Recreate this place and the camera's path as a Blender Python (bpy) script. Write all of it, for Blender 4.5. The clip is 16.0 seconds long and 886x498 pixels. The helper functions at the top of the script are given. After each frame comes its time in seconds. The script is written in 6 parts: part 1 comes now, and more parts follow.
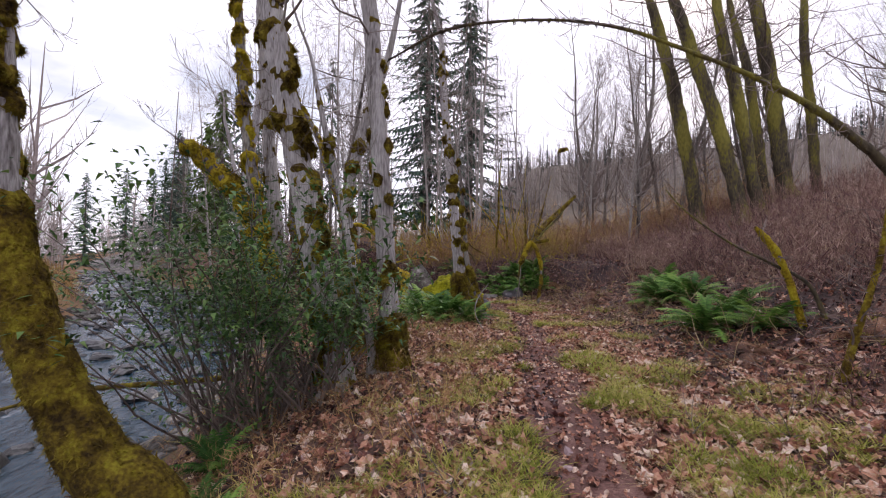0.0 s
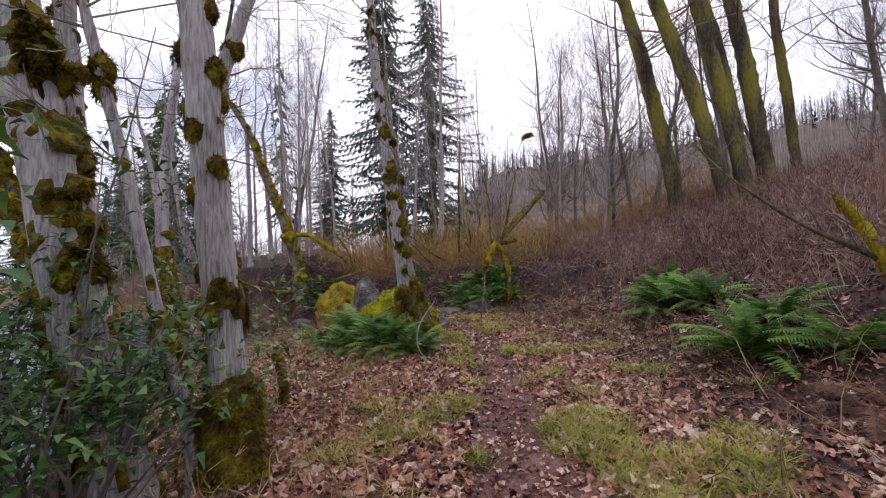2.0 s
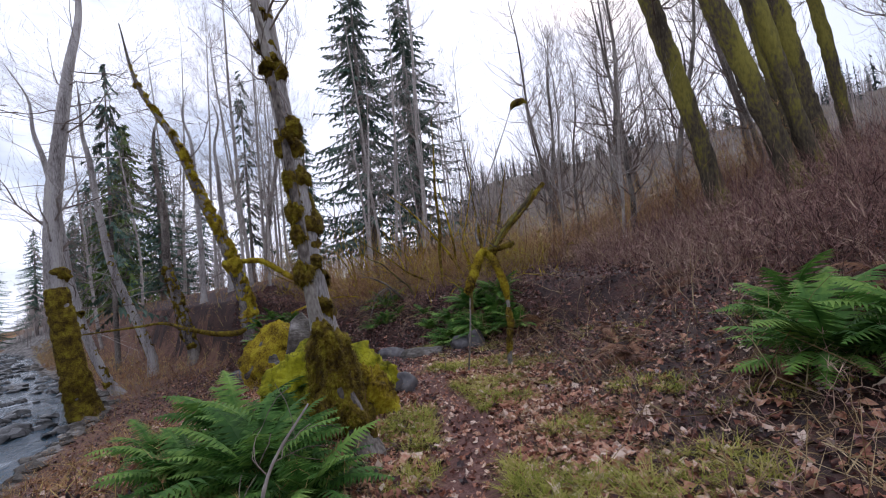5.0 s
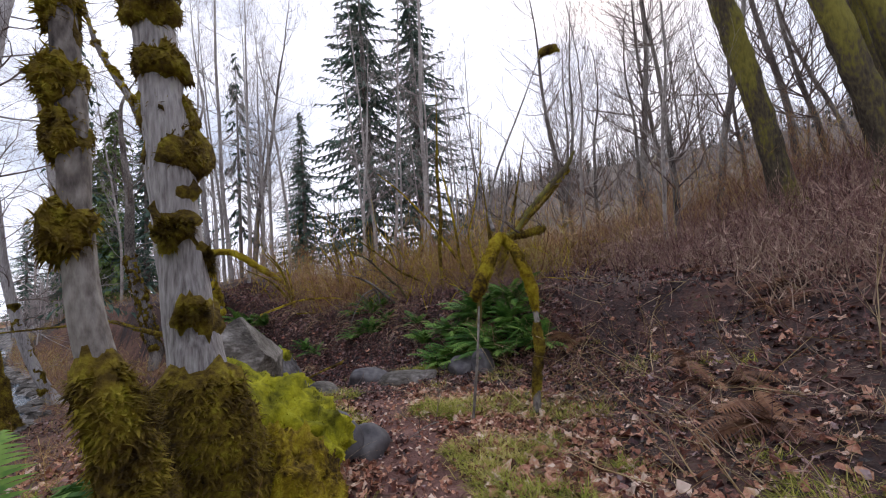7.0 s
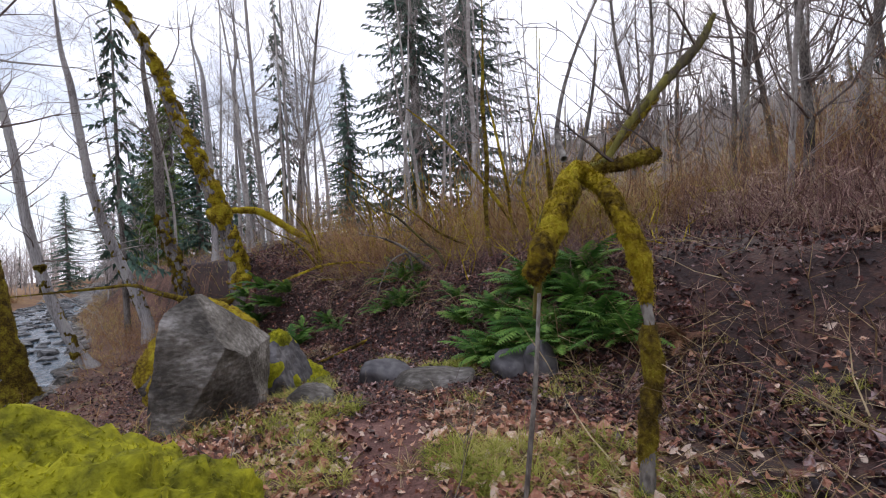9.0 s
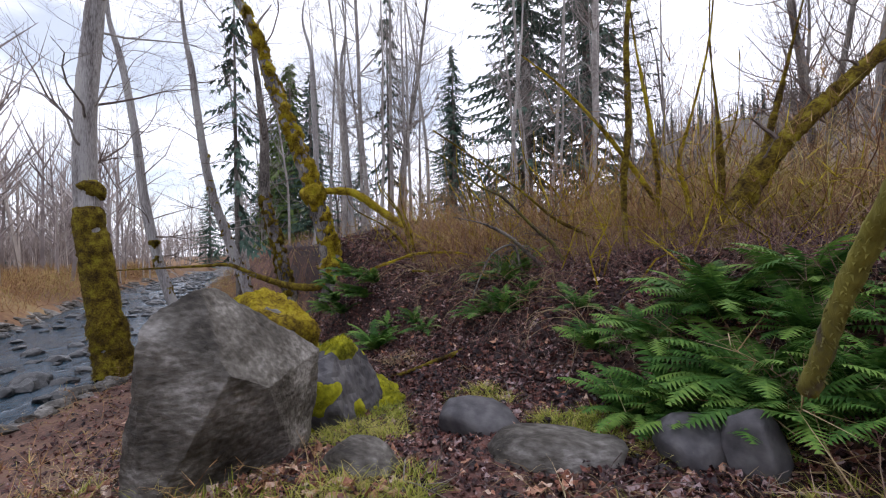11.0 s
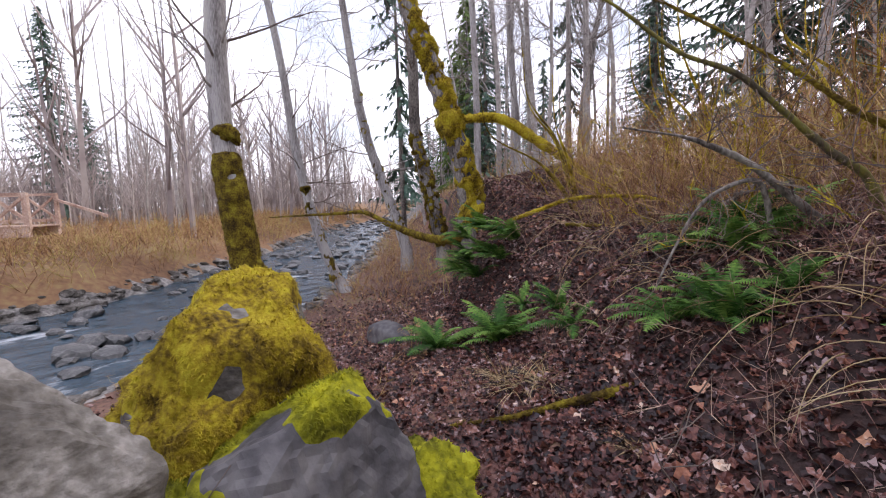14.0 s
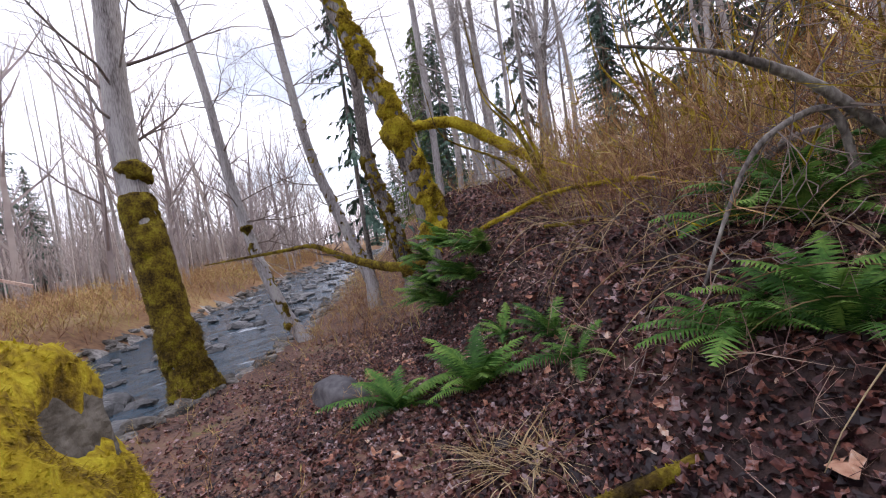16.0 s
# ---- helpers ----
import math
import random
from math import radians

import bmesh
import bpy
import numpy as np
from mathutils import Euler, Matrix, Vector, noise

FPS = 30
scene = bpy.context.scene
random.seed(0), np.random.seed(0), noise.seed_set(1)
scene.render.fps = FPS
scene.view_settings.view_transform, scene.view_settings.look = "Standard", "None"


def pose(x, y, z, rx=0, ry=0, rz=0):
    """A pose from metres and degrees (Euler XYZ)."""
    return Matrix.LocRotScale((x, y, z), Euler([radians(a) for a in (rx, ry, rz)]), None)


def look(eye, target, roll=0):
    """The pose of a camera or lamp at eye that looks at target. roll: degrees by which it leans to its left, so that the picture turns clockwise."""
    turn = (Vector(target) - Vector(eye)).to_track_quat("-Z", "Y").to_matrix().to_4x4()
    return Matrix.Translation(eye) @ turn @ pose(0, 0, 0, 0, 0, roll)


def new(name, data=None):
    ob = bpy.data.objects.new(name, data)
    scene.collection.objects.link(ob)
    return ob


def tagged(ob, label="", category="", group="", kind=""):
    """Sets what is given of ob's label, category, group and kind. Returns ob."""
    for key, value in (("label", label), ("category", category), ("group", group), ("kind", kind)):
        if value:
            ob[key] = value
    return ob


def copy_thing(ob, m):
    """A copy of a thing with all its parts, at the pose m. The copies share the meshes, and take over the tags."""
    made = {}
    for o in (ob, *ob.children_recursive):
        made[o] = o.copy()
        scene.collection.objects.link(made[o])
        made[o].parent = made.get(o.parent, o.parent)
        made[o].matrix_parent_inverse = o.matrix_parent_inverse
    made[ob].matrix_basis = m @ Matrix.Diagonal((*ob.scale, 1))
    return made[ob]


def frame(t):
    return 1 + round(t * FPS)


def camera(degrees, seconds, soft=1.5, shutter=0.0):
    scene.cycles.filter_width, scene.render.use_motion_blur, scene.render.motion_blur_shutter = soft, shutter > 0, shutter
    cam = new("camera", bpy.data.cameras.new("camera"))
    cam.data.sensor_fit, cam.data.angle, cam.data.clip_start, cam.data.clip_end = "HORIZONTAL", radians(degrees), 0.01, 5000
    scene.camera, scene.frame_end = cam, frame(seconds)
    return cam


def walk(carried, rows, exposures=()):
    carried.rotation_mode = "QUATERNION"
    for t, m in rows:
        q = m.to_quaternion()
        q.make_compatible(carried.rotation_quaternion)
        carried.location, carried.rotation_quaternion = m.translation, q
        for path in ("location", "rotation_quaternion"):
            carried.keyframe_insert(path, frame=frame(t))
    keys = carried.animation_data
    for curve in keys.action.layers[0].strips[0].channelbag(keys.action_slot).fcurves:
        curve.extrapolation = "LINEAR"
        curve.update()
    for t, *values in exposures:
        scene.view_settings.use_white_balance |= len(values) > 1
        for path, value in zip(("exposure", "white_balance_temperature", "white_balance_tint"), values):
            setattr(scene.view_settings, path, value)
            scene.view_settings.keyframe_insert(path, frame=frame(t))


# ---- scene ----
cam = camera(90.3, 16.0, soft=1.1)
PATH = [
    (0, (-0.037, -0.007, 1.543), (-0.052, 1.992, 1.59), 0.8),
    (0.5, (0.134, 0.697, 1.53), (0.146, 2.697, 1.534), 3.4),
    (1, (0.229, 1.477, 1.541), (0.288, 3.476, 1.557), -1.3),
    (1.5, (0.438, 2.101, 1.53), (0.512, 4.097, 1.644), -1.6),
    (2, (0.679, 2.843, 1.54), (0.794, 4.838, 1.625), -2.1),
    (2.5, (0.799, 3.602, 1.55), (1.01, 5.591, 1.58), -1.9),
    (3, (1.089, 4.453, 1.644), (1.046, 6.451, 1.731), -1.1),
    (3.5, (1.176, 5.3, 1.625), (1.219, 7.292, 1.799), -4.0),
    (4, (1.307, 5.94, 1.626), (1.285, 7.93, 1.828), -2.0),
    (4.2, (1.411, 6.241, 1.625), (1.434, 8.234, 1.8), -3.3),
    (6.3, (1.735, 8.772, 1.594), (1.915, 10.759, 1.743), -7.0),
    (6.5, (1.786, 9.146, 1.55), (1.918, 11.137, 1.677), -5.6),
    (7, (1.869, 10.025, 1.546), (1.99, 12.012, 1.732), -4.2),
    (7.5, (1.776, 10.616, 1.504), (2.062, 12.594, 1.577), -6.2),
    (8, (2.023, 11.342, 1.55), (2.241, 13.33, 1.599), -7.5),
    (8.5, (2.064, 11.912, 1.579), (2.193, 13.907, 1.653), -6.5),
    (9, (2.164, 12.465, 1.616), (2.032, 14.461, 1.643), -3.8),
    (9.5, (2.15, 13.054, 1.684), (1.637, 14.986, 1.631), -5.0),
    (9.7, (2.13, 13.286, 1.669), (1.465, 15.171, 1.713), -3.4),
    (11.8, (1.505, 15.376, 1.561), (0.964, 17.301, 1.556), 0.0),
    (12, (1.45, 15.62, 1.542), (0.874, 17.532, 1.652), -1.5),
    (12.5, (1.232, 16.379, 1.532), (0.478, 18.231, 1.58), -1.4),
    (13, (1.111, 16.966, 1.61), (0.318, 18.791, 1.414), 2.5),
    (13.5, (1.102, 17.303, 1.634), (0.167, 19.061, 1.446), 5.1),
    (14, (1.112, 17.887, 1.624), (-0.195, 19.384, 1.396), -1.8),
    (14.5, (0.965, 18.205, 1.558), (-0.374, 19.684, 1.429), 2.3),
    (15, (0.711, 18.498, 1.554), (-0.487, 20.094, 1.428), -1.4),
    (15.5, (0.62, 18.907, 1.462), (-0.66, 20.443, 1.414), -6.4),
    (16, (0.347, 19.262, 1.328), (-0.876, 20.841, 1.226), -8.2),
]
walk(cam, [(t, look(eye, target, roll)) for t, eye, target, roll in PATH], exposures=[(0.0, 0.28, 6500, 21.0), (2.5, 0.24, 6250, 18.5), (4.0, 0.10, 5950, 16.0), (7.5, 0.24, 6250, 15.0), (9.0, 0.38, 6250, 14.0), (12.5, 0.46, 6150, 15.0), (13.5, 0.70, 6300, 18.0), (14.0, 0.84, 6350, 18.5), (16.0, 0.72, 6300, 18.5)])

# ---- light ----
world = bpy.data.worlds.new("overcast_sky")
scene.world = world
world.use_nodes = True
wn, wl = world.node_tree.nodes, world.node_tree.links
wn.clear()
w_out = wn.new("ShaderNodeOutputWorld")
w_bg = wn.new("ShaderNodeBackground")
w_sky = wn.new("ShaderNodeTexSky")
w_sky.sky_type = "NISHITA"
w_sky.sun_disc = False
w_sky.sun_elevation, w_sky.sun_rotation = radians(32), radians(25)
w_tc = wn.new("ShaderNodeTexCoord")
w_map = wn.new("ShaderNodeMapping")
w_map.inputs["Scale"].default_value = (1.0, 1.0, 2.6)
w_noise = wn.new("ShaderNodeTexNoise")
w_noise.inputs["Scale"].default_value = 2.2
w_noise.inputs["Detail"].default_value = 6.0
w_ramp = wn.new("ShaderNodeValToRGB")
w_ramp.color_ramp.elements[0].position, w_ramp.color_ramp.elements[1].position = 0.38, 0.53
w_ramp.color_ramp.elements[0].color = (0.42, 0.42, 0.42, 1)
w_mix = wn.new("ShaderNodeMix")
w_mix.data_type = "RGBA"
w_mix.inputs["B"].default_value = (11.4, 11.6, 12.6, 1)
w_bg.inputs["Strength"].default_value = 0.1
wl.new(w_tc.outputs["Generated"], w_map.inputs["Vector"])
wl.new(w_map.outputs["Vector"], w_noise.inputs["Vector"])
wl.new(w_noise.outputs["Fac"], w_ramp.inputs["Fac"])
wl.new(w_ramp.outputs["Color"], w_mix.inputs["Factor"])
wl.new(w_sky.outputs["Color"], w_mix.inputs["A"])
wl.new(w_mix.outputs["Result"], w_bg.inputs["Color"])
wl.new(w_bg.outputs["Background"], w_out.inputs["Surface"])

sun_data = bpy.data.lights.new("sun", "SUN")
sun_data.energy, sun_data.angle, sun_data.color = 1.2, radians(14), (1.0, 0.93, 0.82)
sun = new("sun", sun_data)
sun.matrix_world = look((0, 0, 40), (-17, -36, 40 - 25))


# ---- materials ----
def mat(name, stops, scale=4.0, fine=40.0, rough=0.9, bump=0.3, bump_scale=60.0, spread=0.0, island=False, stretch=(1, 1, 1),
        trans=0.0, fine_mix=0.45, spec=0.3, per_object=False, contrast=1.9, detail=5):
    """A surface whose colour runs through the stops by noise at two scales, with relief."""
    m = bpy.data.materials.new(name)
    m.use_nodes = True
    n, l = m.node_tree.nodes, m.node_tree.links
    b = n["Principled BSDF"]
    b.inputs["Roughness"].default_value = rough
    b.inputs["Specular IOR Level"].default_value = spec
    geo_in = n.new("ShaderNodeNewGeometry")
    info = n.new("ShaderNodeObjectInfo")
    tc = n.new("ShaderNodeTexCoord")
    mp = n.new("ShaderNodeMapping")
    mp.inputs["Scale"].default_value = stretch
    l.new(tc.outputs["Object"], mp.inputs["Vector"])
    n1, n2 = n.new("ShaderNodeTexNoise"), n.new("ShaderNodeTexNoise")
    n1.inputs["Scale"].default_value, n1.inputs["Detail"].default_value = scale, detail
    n2.inputs["Scale"].default_value, n2.inputs["Detail"].default_value = fine, detail
    l.new(mp.outputs["Vector"], n1.inputs["Vector"])
    l.new(mp.outputs["Vector"], n2.inputs["Vector"])
    mx = n.new("ShaderNodeMix")
    mx.inputs["Factor"].default_value = fine_mix
    l.new(n1.outputs["Fac"], mx.inputs["A"])
    l.new(n2.outputs["Fac"], mx.inputs["B"])
    sharpen = n.new("ShaderNodeMath")
    sharpen.operation = "MULTIPLY_ADD"
    sharpen.inputs[1].default_value, sharpen.inputs[2].default_value = contrast, 0.5 - 0.5 * contrast
    l.new(mx.outputs["Result"], sharpen.inputs[0])
    value = sharpen.outputs[0]
    if island or per_object:
        add = n.new("ShaderNodeMath")
        add.operation = "MULTIPLY_ADD"
        l.new(geo_in.outputs["Random Per Island"] if island else info.outputs["Random"], add.inputs[0])
        add.inputs[1].default_value = spread
        sub = n.new("ShaderNodeMath")
        sub.operation = "SUBTRACT"
        l.new(value, sub.inputs[0])
        sub.inputs[1].default_value = spread / 2
        l.new(sub.outputs[0], add.inputs[2])
        value = add.outputs[0]
    ramp = n.new("ShaderNodeValToRGB")
    while len(ramp.color_ramp.elements) < len(stops):
        ramp.color_ramp.elements.new(0.5)
    for e, (at, c) in zip(ramp.color_ramp.elements, stops):
        e.position, e.color = at, (*c, 1)
    l.new(value, ramp.inputs["Fac"])
    l.new(ramp.outputs["Color"], b.inputs["Base Color"])
    if bump:
        n3 = n.new("ShaderNodeTexNoise")
        n3.inputs["Scale"].default_value, n3.inputs["Detail"].default_value = bump_scale, detail + 1
        l.new(mp.outputs["Vector"], n3.inputs["Vector"])
        bp = n.new("ShaderNodeBump")
        bp.inputs["Strength"].default_value, bp.inputs["Distance"].default_value = bump, 0.03
        l.new(n3.outputs["Fac"], bp.inputs["Height"])
        l.new(bp.outputs["Normal"], b.inputs["Normal"])
    if trans:
        tr = n.new("ShaderNodeBsdfTranslucent")
        l.new(ramp.outputs["Color"], tr.inputs["Color"])
        ms = n.new("ShaderNodeMixShader")
        ms.inputs["Fac"].default_value = trans
        l.new(b.outputs["BSDF"], ms.inputs[1])
        l.new(tr.outputs["BSDF"], ms.inputs[2])
        l.new(ms.outputs["Shader"], n["Material Output"].inputs["Surface"])
    return m


SOIL = mat("forest_soil", [(0.12, (0.026, 0.016, 0.013)), (0.40, (0.085, 0.048, 0.036)), (0.62, (0.18, 0.098, 0.072)), (0.82, (0.13, 0.11, 0.045))],
           scale=0.9, fine=14, bump=0.9, bump_scale=22)
TRAIL = mat("trodden_soil", [(0.15, (0.055, 0.027, 0.024)), (0.5, (0.135, 0.066, 0.055)), (0.8, (0.25, 0.14, 0.115))], scale=2.0, fine=30, bump=0.8, bump_scale=45)
HUMUS = mat("wet_dark_humus", [(0.15, (0.010, 0.006, 0.006)), (0.45, (0.034, 0.018, 0.016)), (0.7, (0.075, 0.036, 0.028)), (0.9, (0.055, 0.052, 0.022))], scale=1.4, fine=18, bump=1.0, bump_scale=20, rough=0.75)
GRAVEL = mat("river_gravel", [(0.3, (0.06, 0.055, 0.05)), (0.5, (0.16, 0.15, 0.14)), (0.7, (0.30, 0.28, 0.26))], scale=2, fine=11, bump=1.0, bump_scale=9)
FIELD = mat("dry_bank_grass", [(0.2, (0.09, 0.05, 0.03)), (0.5, (0.21, 0.115, 0.06)), (0.8, (0.27, 0.20, 0.085))], scale=0.25, fine=5, bump=1.0, bump_scale=6)
HILL = mat("hill_soil", [(0.3, (0.05, 0.04, 0.03)), (0.6, (0.11, 0.085, 0.065))], scale=0.05, fine=0.6, bump=0.6, bump_scale=2)
ALDER = mat("pale_alder_bark", [(0.05, (0.035, 0.03, 0.027)), (0.24, (0.13, 0.115, 0.11)), (0.42, (0.29, 0.27, 0.265)), (0.66, (0.47, 0.45, 0.44)), (0.92, (0.44, 0.45, 0.34))],
            scale=3.4, fine=46, bump=1.0, bump_scale=60, stretch=(1, 1, 0.14), fine_mix=0.5, detail=8)
GREY = mat("grey_bark", [(0.28, (0.035, 0.03, 0.028)), (0.5, (0.16, 0.14, 0.125)), (0.72, (0.30, 0.28, 0.25))], scale=2, fine=30, bump=0.6, bump_scale=30, stretch=(1, 1, 0.4))
MAPLE = mat("mossy_maple_bark", [(0.30, (0.035, 0.028, 0.02)), (0.45, (0.085, 0.07, 0.045)), (0.56, (0.15, 0.135, 0.03)), (0.72, (0.22, 0.20, 0.04))],
            scale=0.9, fine=16, bump=1.0, bump_scale=16, stretch=(1, 1, 0.35), fine_mix=0.3)
TWIG = mat("bare_twig", [(0.2, (0.07, 0.052, 0.045)), (0.5, (0.16, 0.125, 0.11)), (0.8, (0.25, 0.21, 0.18))], scale=0.6, fine=5, bump=0.0)
PALETWIG = mat("pale_far_bark", [(0.2, (0.16, 0.14, 0.13)), (0.5, (0.33, 0.30, 0.28)), (0.8, (0.48, 0.46, 0.43))], scale=1.2, fine=9, bump=0.0)
MOSS = mat("gold_green_moss", [(0.16, (0.065, 0.040, 0.008)), (0.36, (0.23, 0.155, 0.014)), (0.58, (0.45, 0.345, 0.020)), (0.85, (0.60, 0.52, 0.035))],
           scale=3.2, fine=24, bump=0.9, bump_scale=60, island=True, spread=0.08, trans=0.3, fine_mix=0.42, contrast=2.4)
DARKMOSS = mat("olive_brown_moss", [(0.18, (0.040, 0.024, 0.007)), (0.40, (0.115, 0.075, 0.011)), (0.60, (0.225, 0.165, 0.016)), (0.85, (0.38, 0.33, 0.028))],
               scale=5, fine=26, bump=0.8, bump_scale=60, island=True, spread=0.06, trans=0.3, fine_mix=0.4, contrast=2.3)
BRIGHTMOSS = mat("bright_yellow_moss", [(0.30, (0.10, 0.10, 0.006)), (0.46, (0.30, 0.30, 0.015)), (0.60, (0.50, 0.48, 0.02)), (0.78, (0.60, 0.60, 0.05))],
                 scale=3, fine=18, bump=0.6, bump_scale=60, island=True, spread=0.06, trans=0.35, fine_mix=0.35, contrast=1.6)
ROCK = mat("grey_boulder", [(0.10, (0.020, 0.017, 0.014)), (0.36, (0.060, 0.052, 0.043)), (0.60, (0.135, 0.123, 0.109)), (0.90, (0.33, 0.31, 0.29))],
           scale=1.4, fine=12, bump=1.0, bump_scale=8, rough=0.72, detail=10, contrast=2.5, fine_mix=0.33, stretch=(1.0, 1.5, 2.2))
DARKROCK = mat("dark_basalt", [(0.25, (0.040, 0.038, 0.042)), (0.5, (0.085, 0.08, 0.086)), (0.78, (0.15, 0.142, 0.145))], scale=2.2, fine=9, bump=0.6, bump_scale=8, rough=0.7, fine_mix=0.3)
WETROCK = mat("wet_river_rock", [(0.30, (0.015, 0.015, 0.016)), (0.6, (0.06, 0.06, 0.06)), (0.78, (0.16, 0.15, 0.14))], scale=3, fine=14, bump=0.7, bump_scale=14, rough=0.35, spec=0.5)
LITTER = mat("fallen_leaves", [(0.08, (0.060, 0.026, 0.022)), (0.28, (0.20, 0.078, 0.052)), (0.48, (0.38, 0.165, 0.105)), (0.72, (0.55, 0.31, 0.20)), (0.92, (0.68, 0.54, 0.44))],
             scale=2.5, fine=30, bump=0.0, island=True, spread=0.85, trans=0.12, rough=0.6)
GRASS = mat("path_grass", [(0.2, (0.13, 0.16, 0.022)), (0.5, (0.32, 0.33, 0.05)), (0.8, (0.54, 0.46, 0.17))], scale=1.0, fine=9, bump=0.0, island=True, spread=0.45, trans=0.25)
STRAW = mat("dry_straw", [(0.28, (0.16, 0.10, 0.045)), (0.5, (0.34, 0.24, 0.12)), (0.74, (0.50, 0.40, 0.24))], scale=1.0, fine=9, bump=0.0, island=True, spread=0.45, trans=0.2)
FERN = mat("fern_green", [(0.2, (0.028, 0.080, 0.016)), (0.5, (0.080, 0.185, 0.034)), (0.8, (0.20, 0.33, 0.065))], scale=3, fine=20, bump=0.0, per_object=True, spread=0.5, trans=0.28, rough=0.65, spec=0.2)
BROADLEAF = mat("dark_shrub_leaf", [(0.2, (0.022, 0.060, 0.018)), (0.5, (0.058, 0.14, 0.034)), (0.8, (0.15, 0.25, 0.065))], scale=2, fine=12, bump=0.0, island=True, spread=0.55, trans=0.18, rough=0.5, spec=0.3)
# needle green paled towards blue-grey: distance haze is mixed into the base colour
CONIFER = mat("hazy_conifer_needles", [(0.22, (0.050, 0.092, 0.074)), (0.5, (0.095, 0.155, 0.120)), (0.8, (0.155, 0.225, 0.17))], scale=0.5, fine=5, bump=0.0, island=True, spread=0.4, spec=0.1)
CEDAR = mat("cedar_green", [(0.26, (0.055, 0.10, 0.022)), (0.5, (0.11, 0.17, 0.04)), (0.76, (0.18, 0.24, 0.065))], scale=0.5, fine=5, bump=0.0, island=True, spread=0.4)
BRUSH = mat("red_brown_brush", [(0.12, (0.055, 0.028, 0.028)), (0.40, (0.15, 0.078, 0.070)), (0.60, (0.27, 0.155, 0.13)), (0.85, (0.42, 0.31, 0.23))], scale=0.3, fine=4, bump=0.0, island=True, spread=0.7)
OSIER = mat("tan_thicket_stem", [(0.15, (0.15, 0.070, 0.042)), (0.42, (0.31, 0.165, 0.080)), (0.62, (0.45, 0.29, 0.13)), (0.85, (0.44, 0.39, 0.12))], scale=0.3, fine=4, bump=0.0, island=True, spread=0.6)
# brown bark lightened to carry the haze of distance in its base colour
FARWOOD = mat("hazy_far_wood", [(0.2, (0.22, 0.185, 0.18)), (0.5, (0.36, 0.31, 0.295)), (0.8, (0.48, 0.43, 0.40))], scale=0.1, fine=1, bump=0.0, island=True, spread=0.5)
FARFIR = mat("far_conifer", [(0.2, (0.02, 0.04, 0.04)), (0.5, (0.035, 0.065, 0.06)), (0.8, (0.06, 0.09, 0.075))], scale=0.1, fine=1, bump=0.0, island=True, spread=0.5)
TIMBER = mat("weathered_red_timber", [(0.2, (0.26, 0.16, 0.12)), (0.55, (0.50, 0.36, 0.29)), (0.8, (0.66, 0.54, 0.46))], scale=1.5, fine=14, bump=0.3, bump_scale=20)
# wine-red leaves; the shade of the knoll face is put into this darker colour
SHADELITTER = mat("shade_toned_leaves", [(0.10, (0.014, 0.007, 0.009)), (0.38, (0.040, 0.013, 0.014)), (0.58, (0.090, 0.029, 0.025)), (0.80, (0.20, 0.075, 0.050)), (0.97, (0.33, 0.24, 0.24))], scale=2.5, fine=30, bump=0.0, island=True, spread=0.9, trans=0.08, rough=0.5, spec=0.4)
DEADFERN = mat("dead_bracken", [(0.2, (0.06, 0.028, 0.018)), (0.5, (0.17, 0.08, 0.045)), (0.8, (0.32, 0.17, 0.09))], scale=3, fine=20, bump=0.0, per_object=True, spread=0.5, trans=0.2, rough=0.7)
PALEWOOD = mat("broken_pale_wood", [(0.3, (0.30, 0.20, 0.12)), (0.6, (0.60, 0.48, 0.36))], scale=6, fine=30, bump=0.4, stretch=(1, 1, 0.2))


def water_material():
    m = bpy.data.materials.new("running_water")
    m.use_nodes = True
    n, l = m.node_tree.nodes, m.node_tree.links
    b = n["Principled BSDF"]
    b.inputs["Roughness"].default_value = 0.14
    b.inputs["IOR"].default_value = 1.33
    tc, mp = n.new("ShaderNodeTexCoord"), n.new("ShaderNodeMapping")
    mp.inputs["Rotation"].default_value = (0, 0, radians(-35))
    mp.inputs["Scale"].default_value = (1.0, 0.45, 1.0)
    l.new(tc.outputs["Object"], mp.inputs["Vector"])
    n1, n2 = n.new("ShaderNodeTexNoise"), n.new("ShaderNodeTexNoise")
    n1.inputs["Scale"].default_value, n1.inputs["Detail"].default_value = 2.2, 8
    n2.inputs["Scale"].default_value, n2.inputs["Detail"].default_value = 0.55, 7
    n2.inputs["Roughness"].default_value = 0.68
    l.new(mp.outputs["Vector"], n1.inputs["Vector"])
    l.new(mp.outputs["Vector"], n2.inputs["Vector"])
    ramp = n.new("ShaderNodeValToRGB")
    r = ramp.color_ramp
    r.elements[0].position, r.elements[0].color = 0.61, (0.016, 0.04, 0.062, 1)
    r.elements[1].position, r.elements[1].color = 0.73, (0.62, 0.66, 0.70, 1)
    l.new(n2.outputs["Fac"], ramp.inputs["Fac"])
    l.new(ramp.outputs["Color"], b.inputs["Base Color"])
    bp = n.new("ShaderNodeBump")
    bp.inputs["Strength"].default_value, bp.inputs["Distance"].default_value = 1.0, 0.22
    l.new(n1.outputs["Fac"], bp.inputs["Height"])
    l.new(bp.outputs["Normal"], b.inputs["Normal"])
    return m


WATER = water_material()

# ---- building blocks ----
rng = random.Random(7)


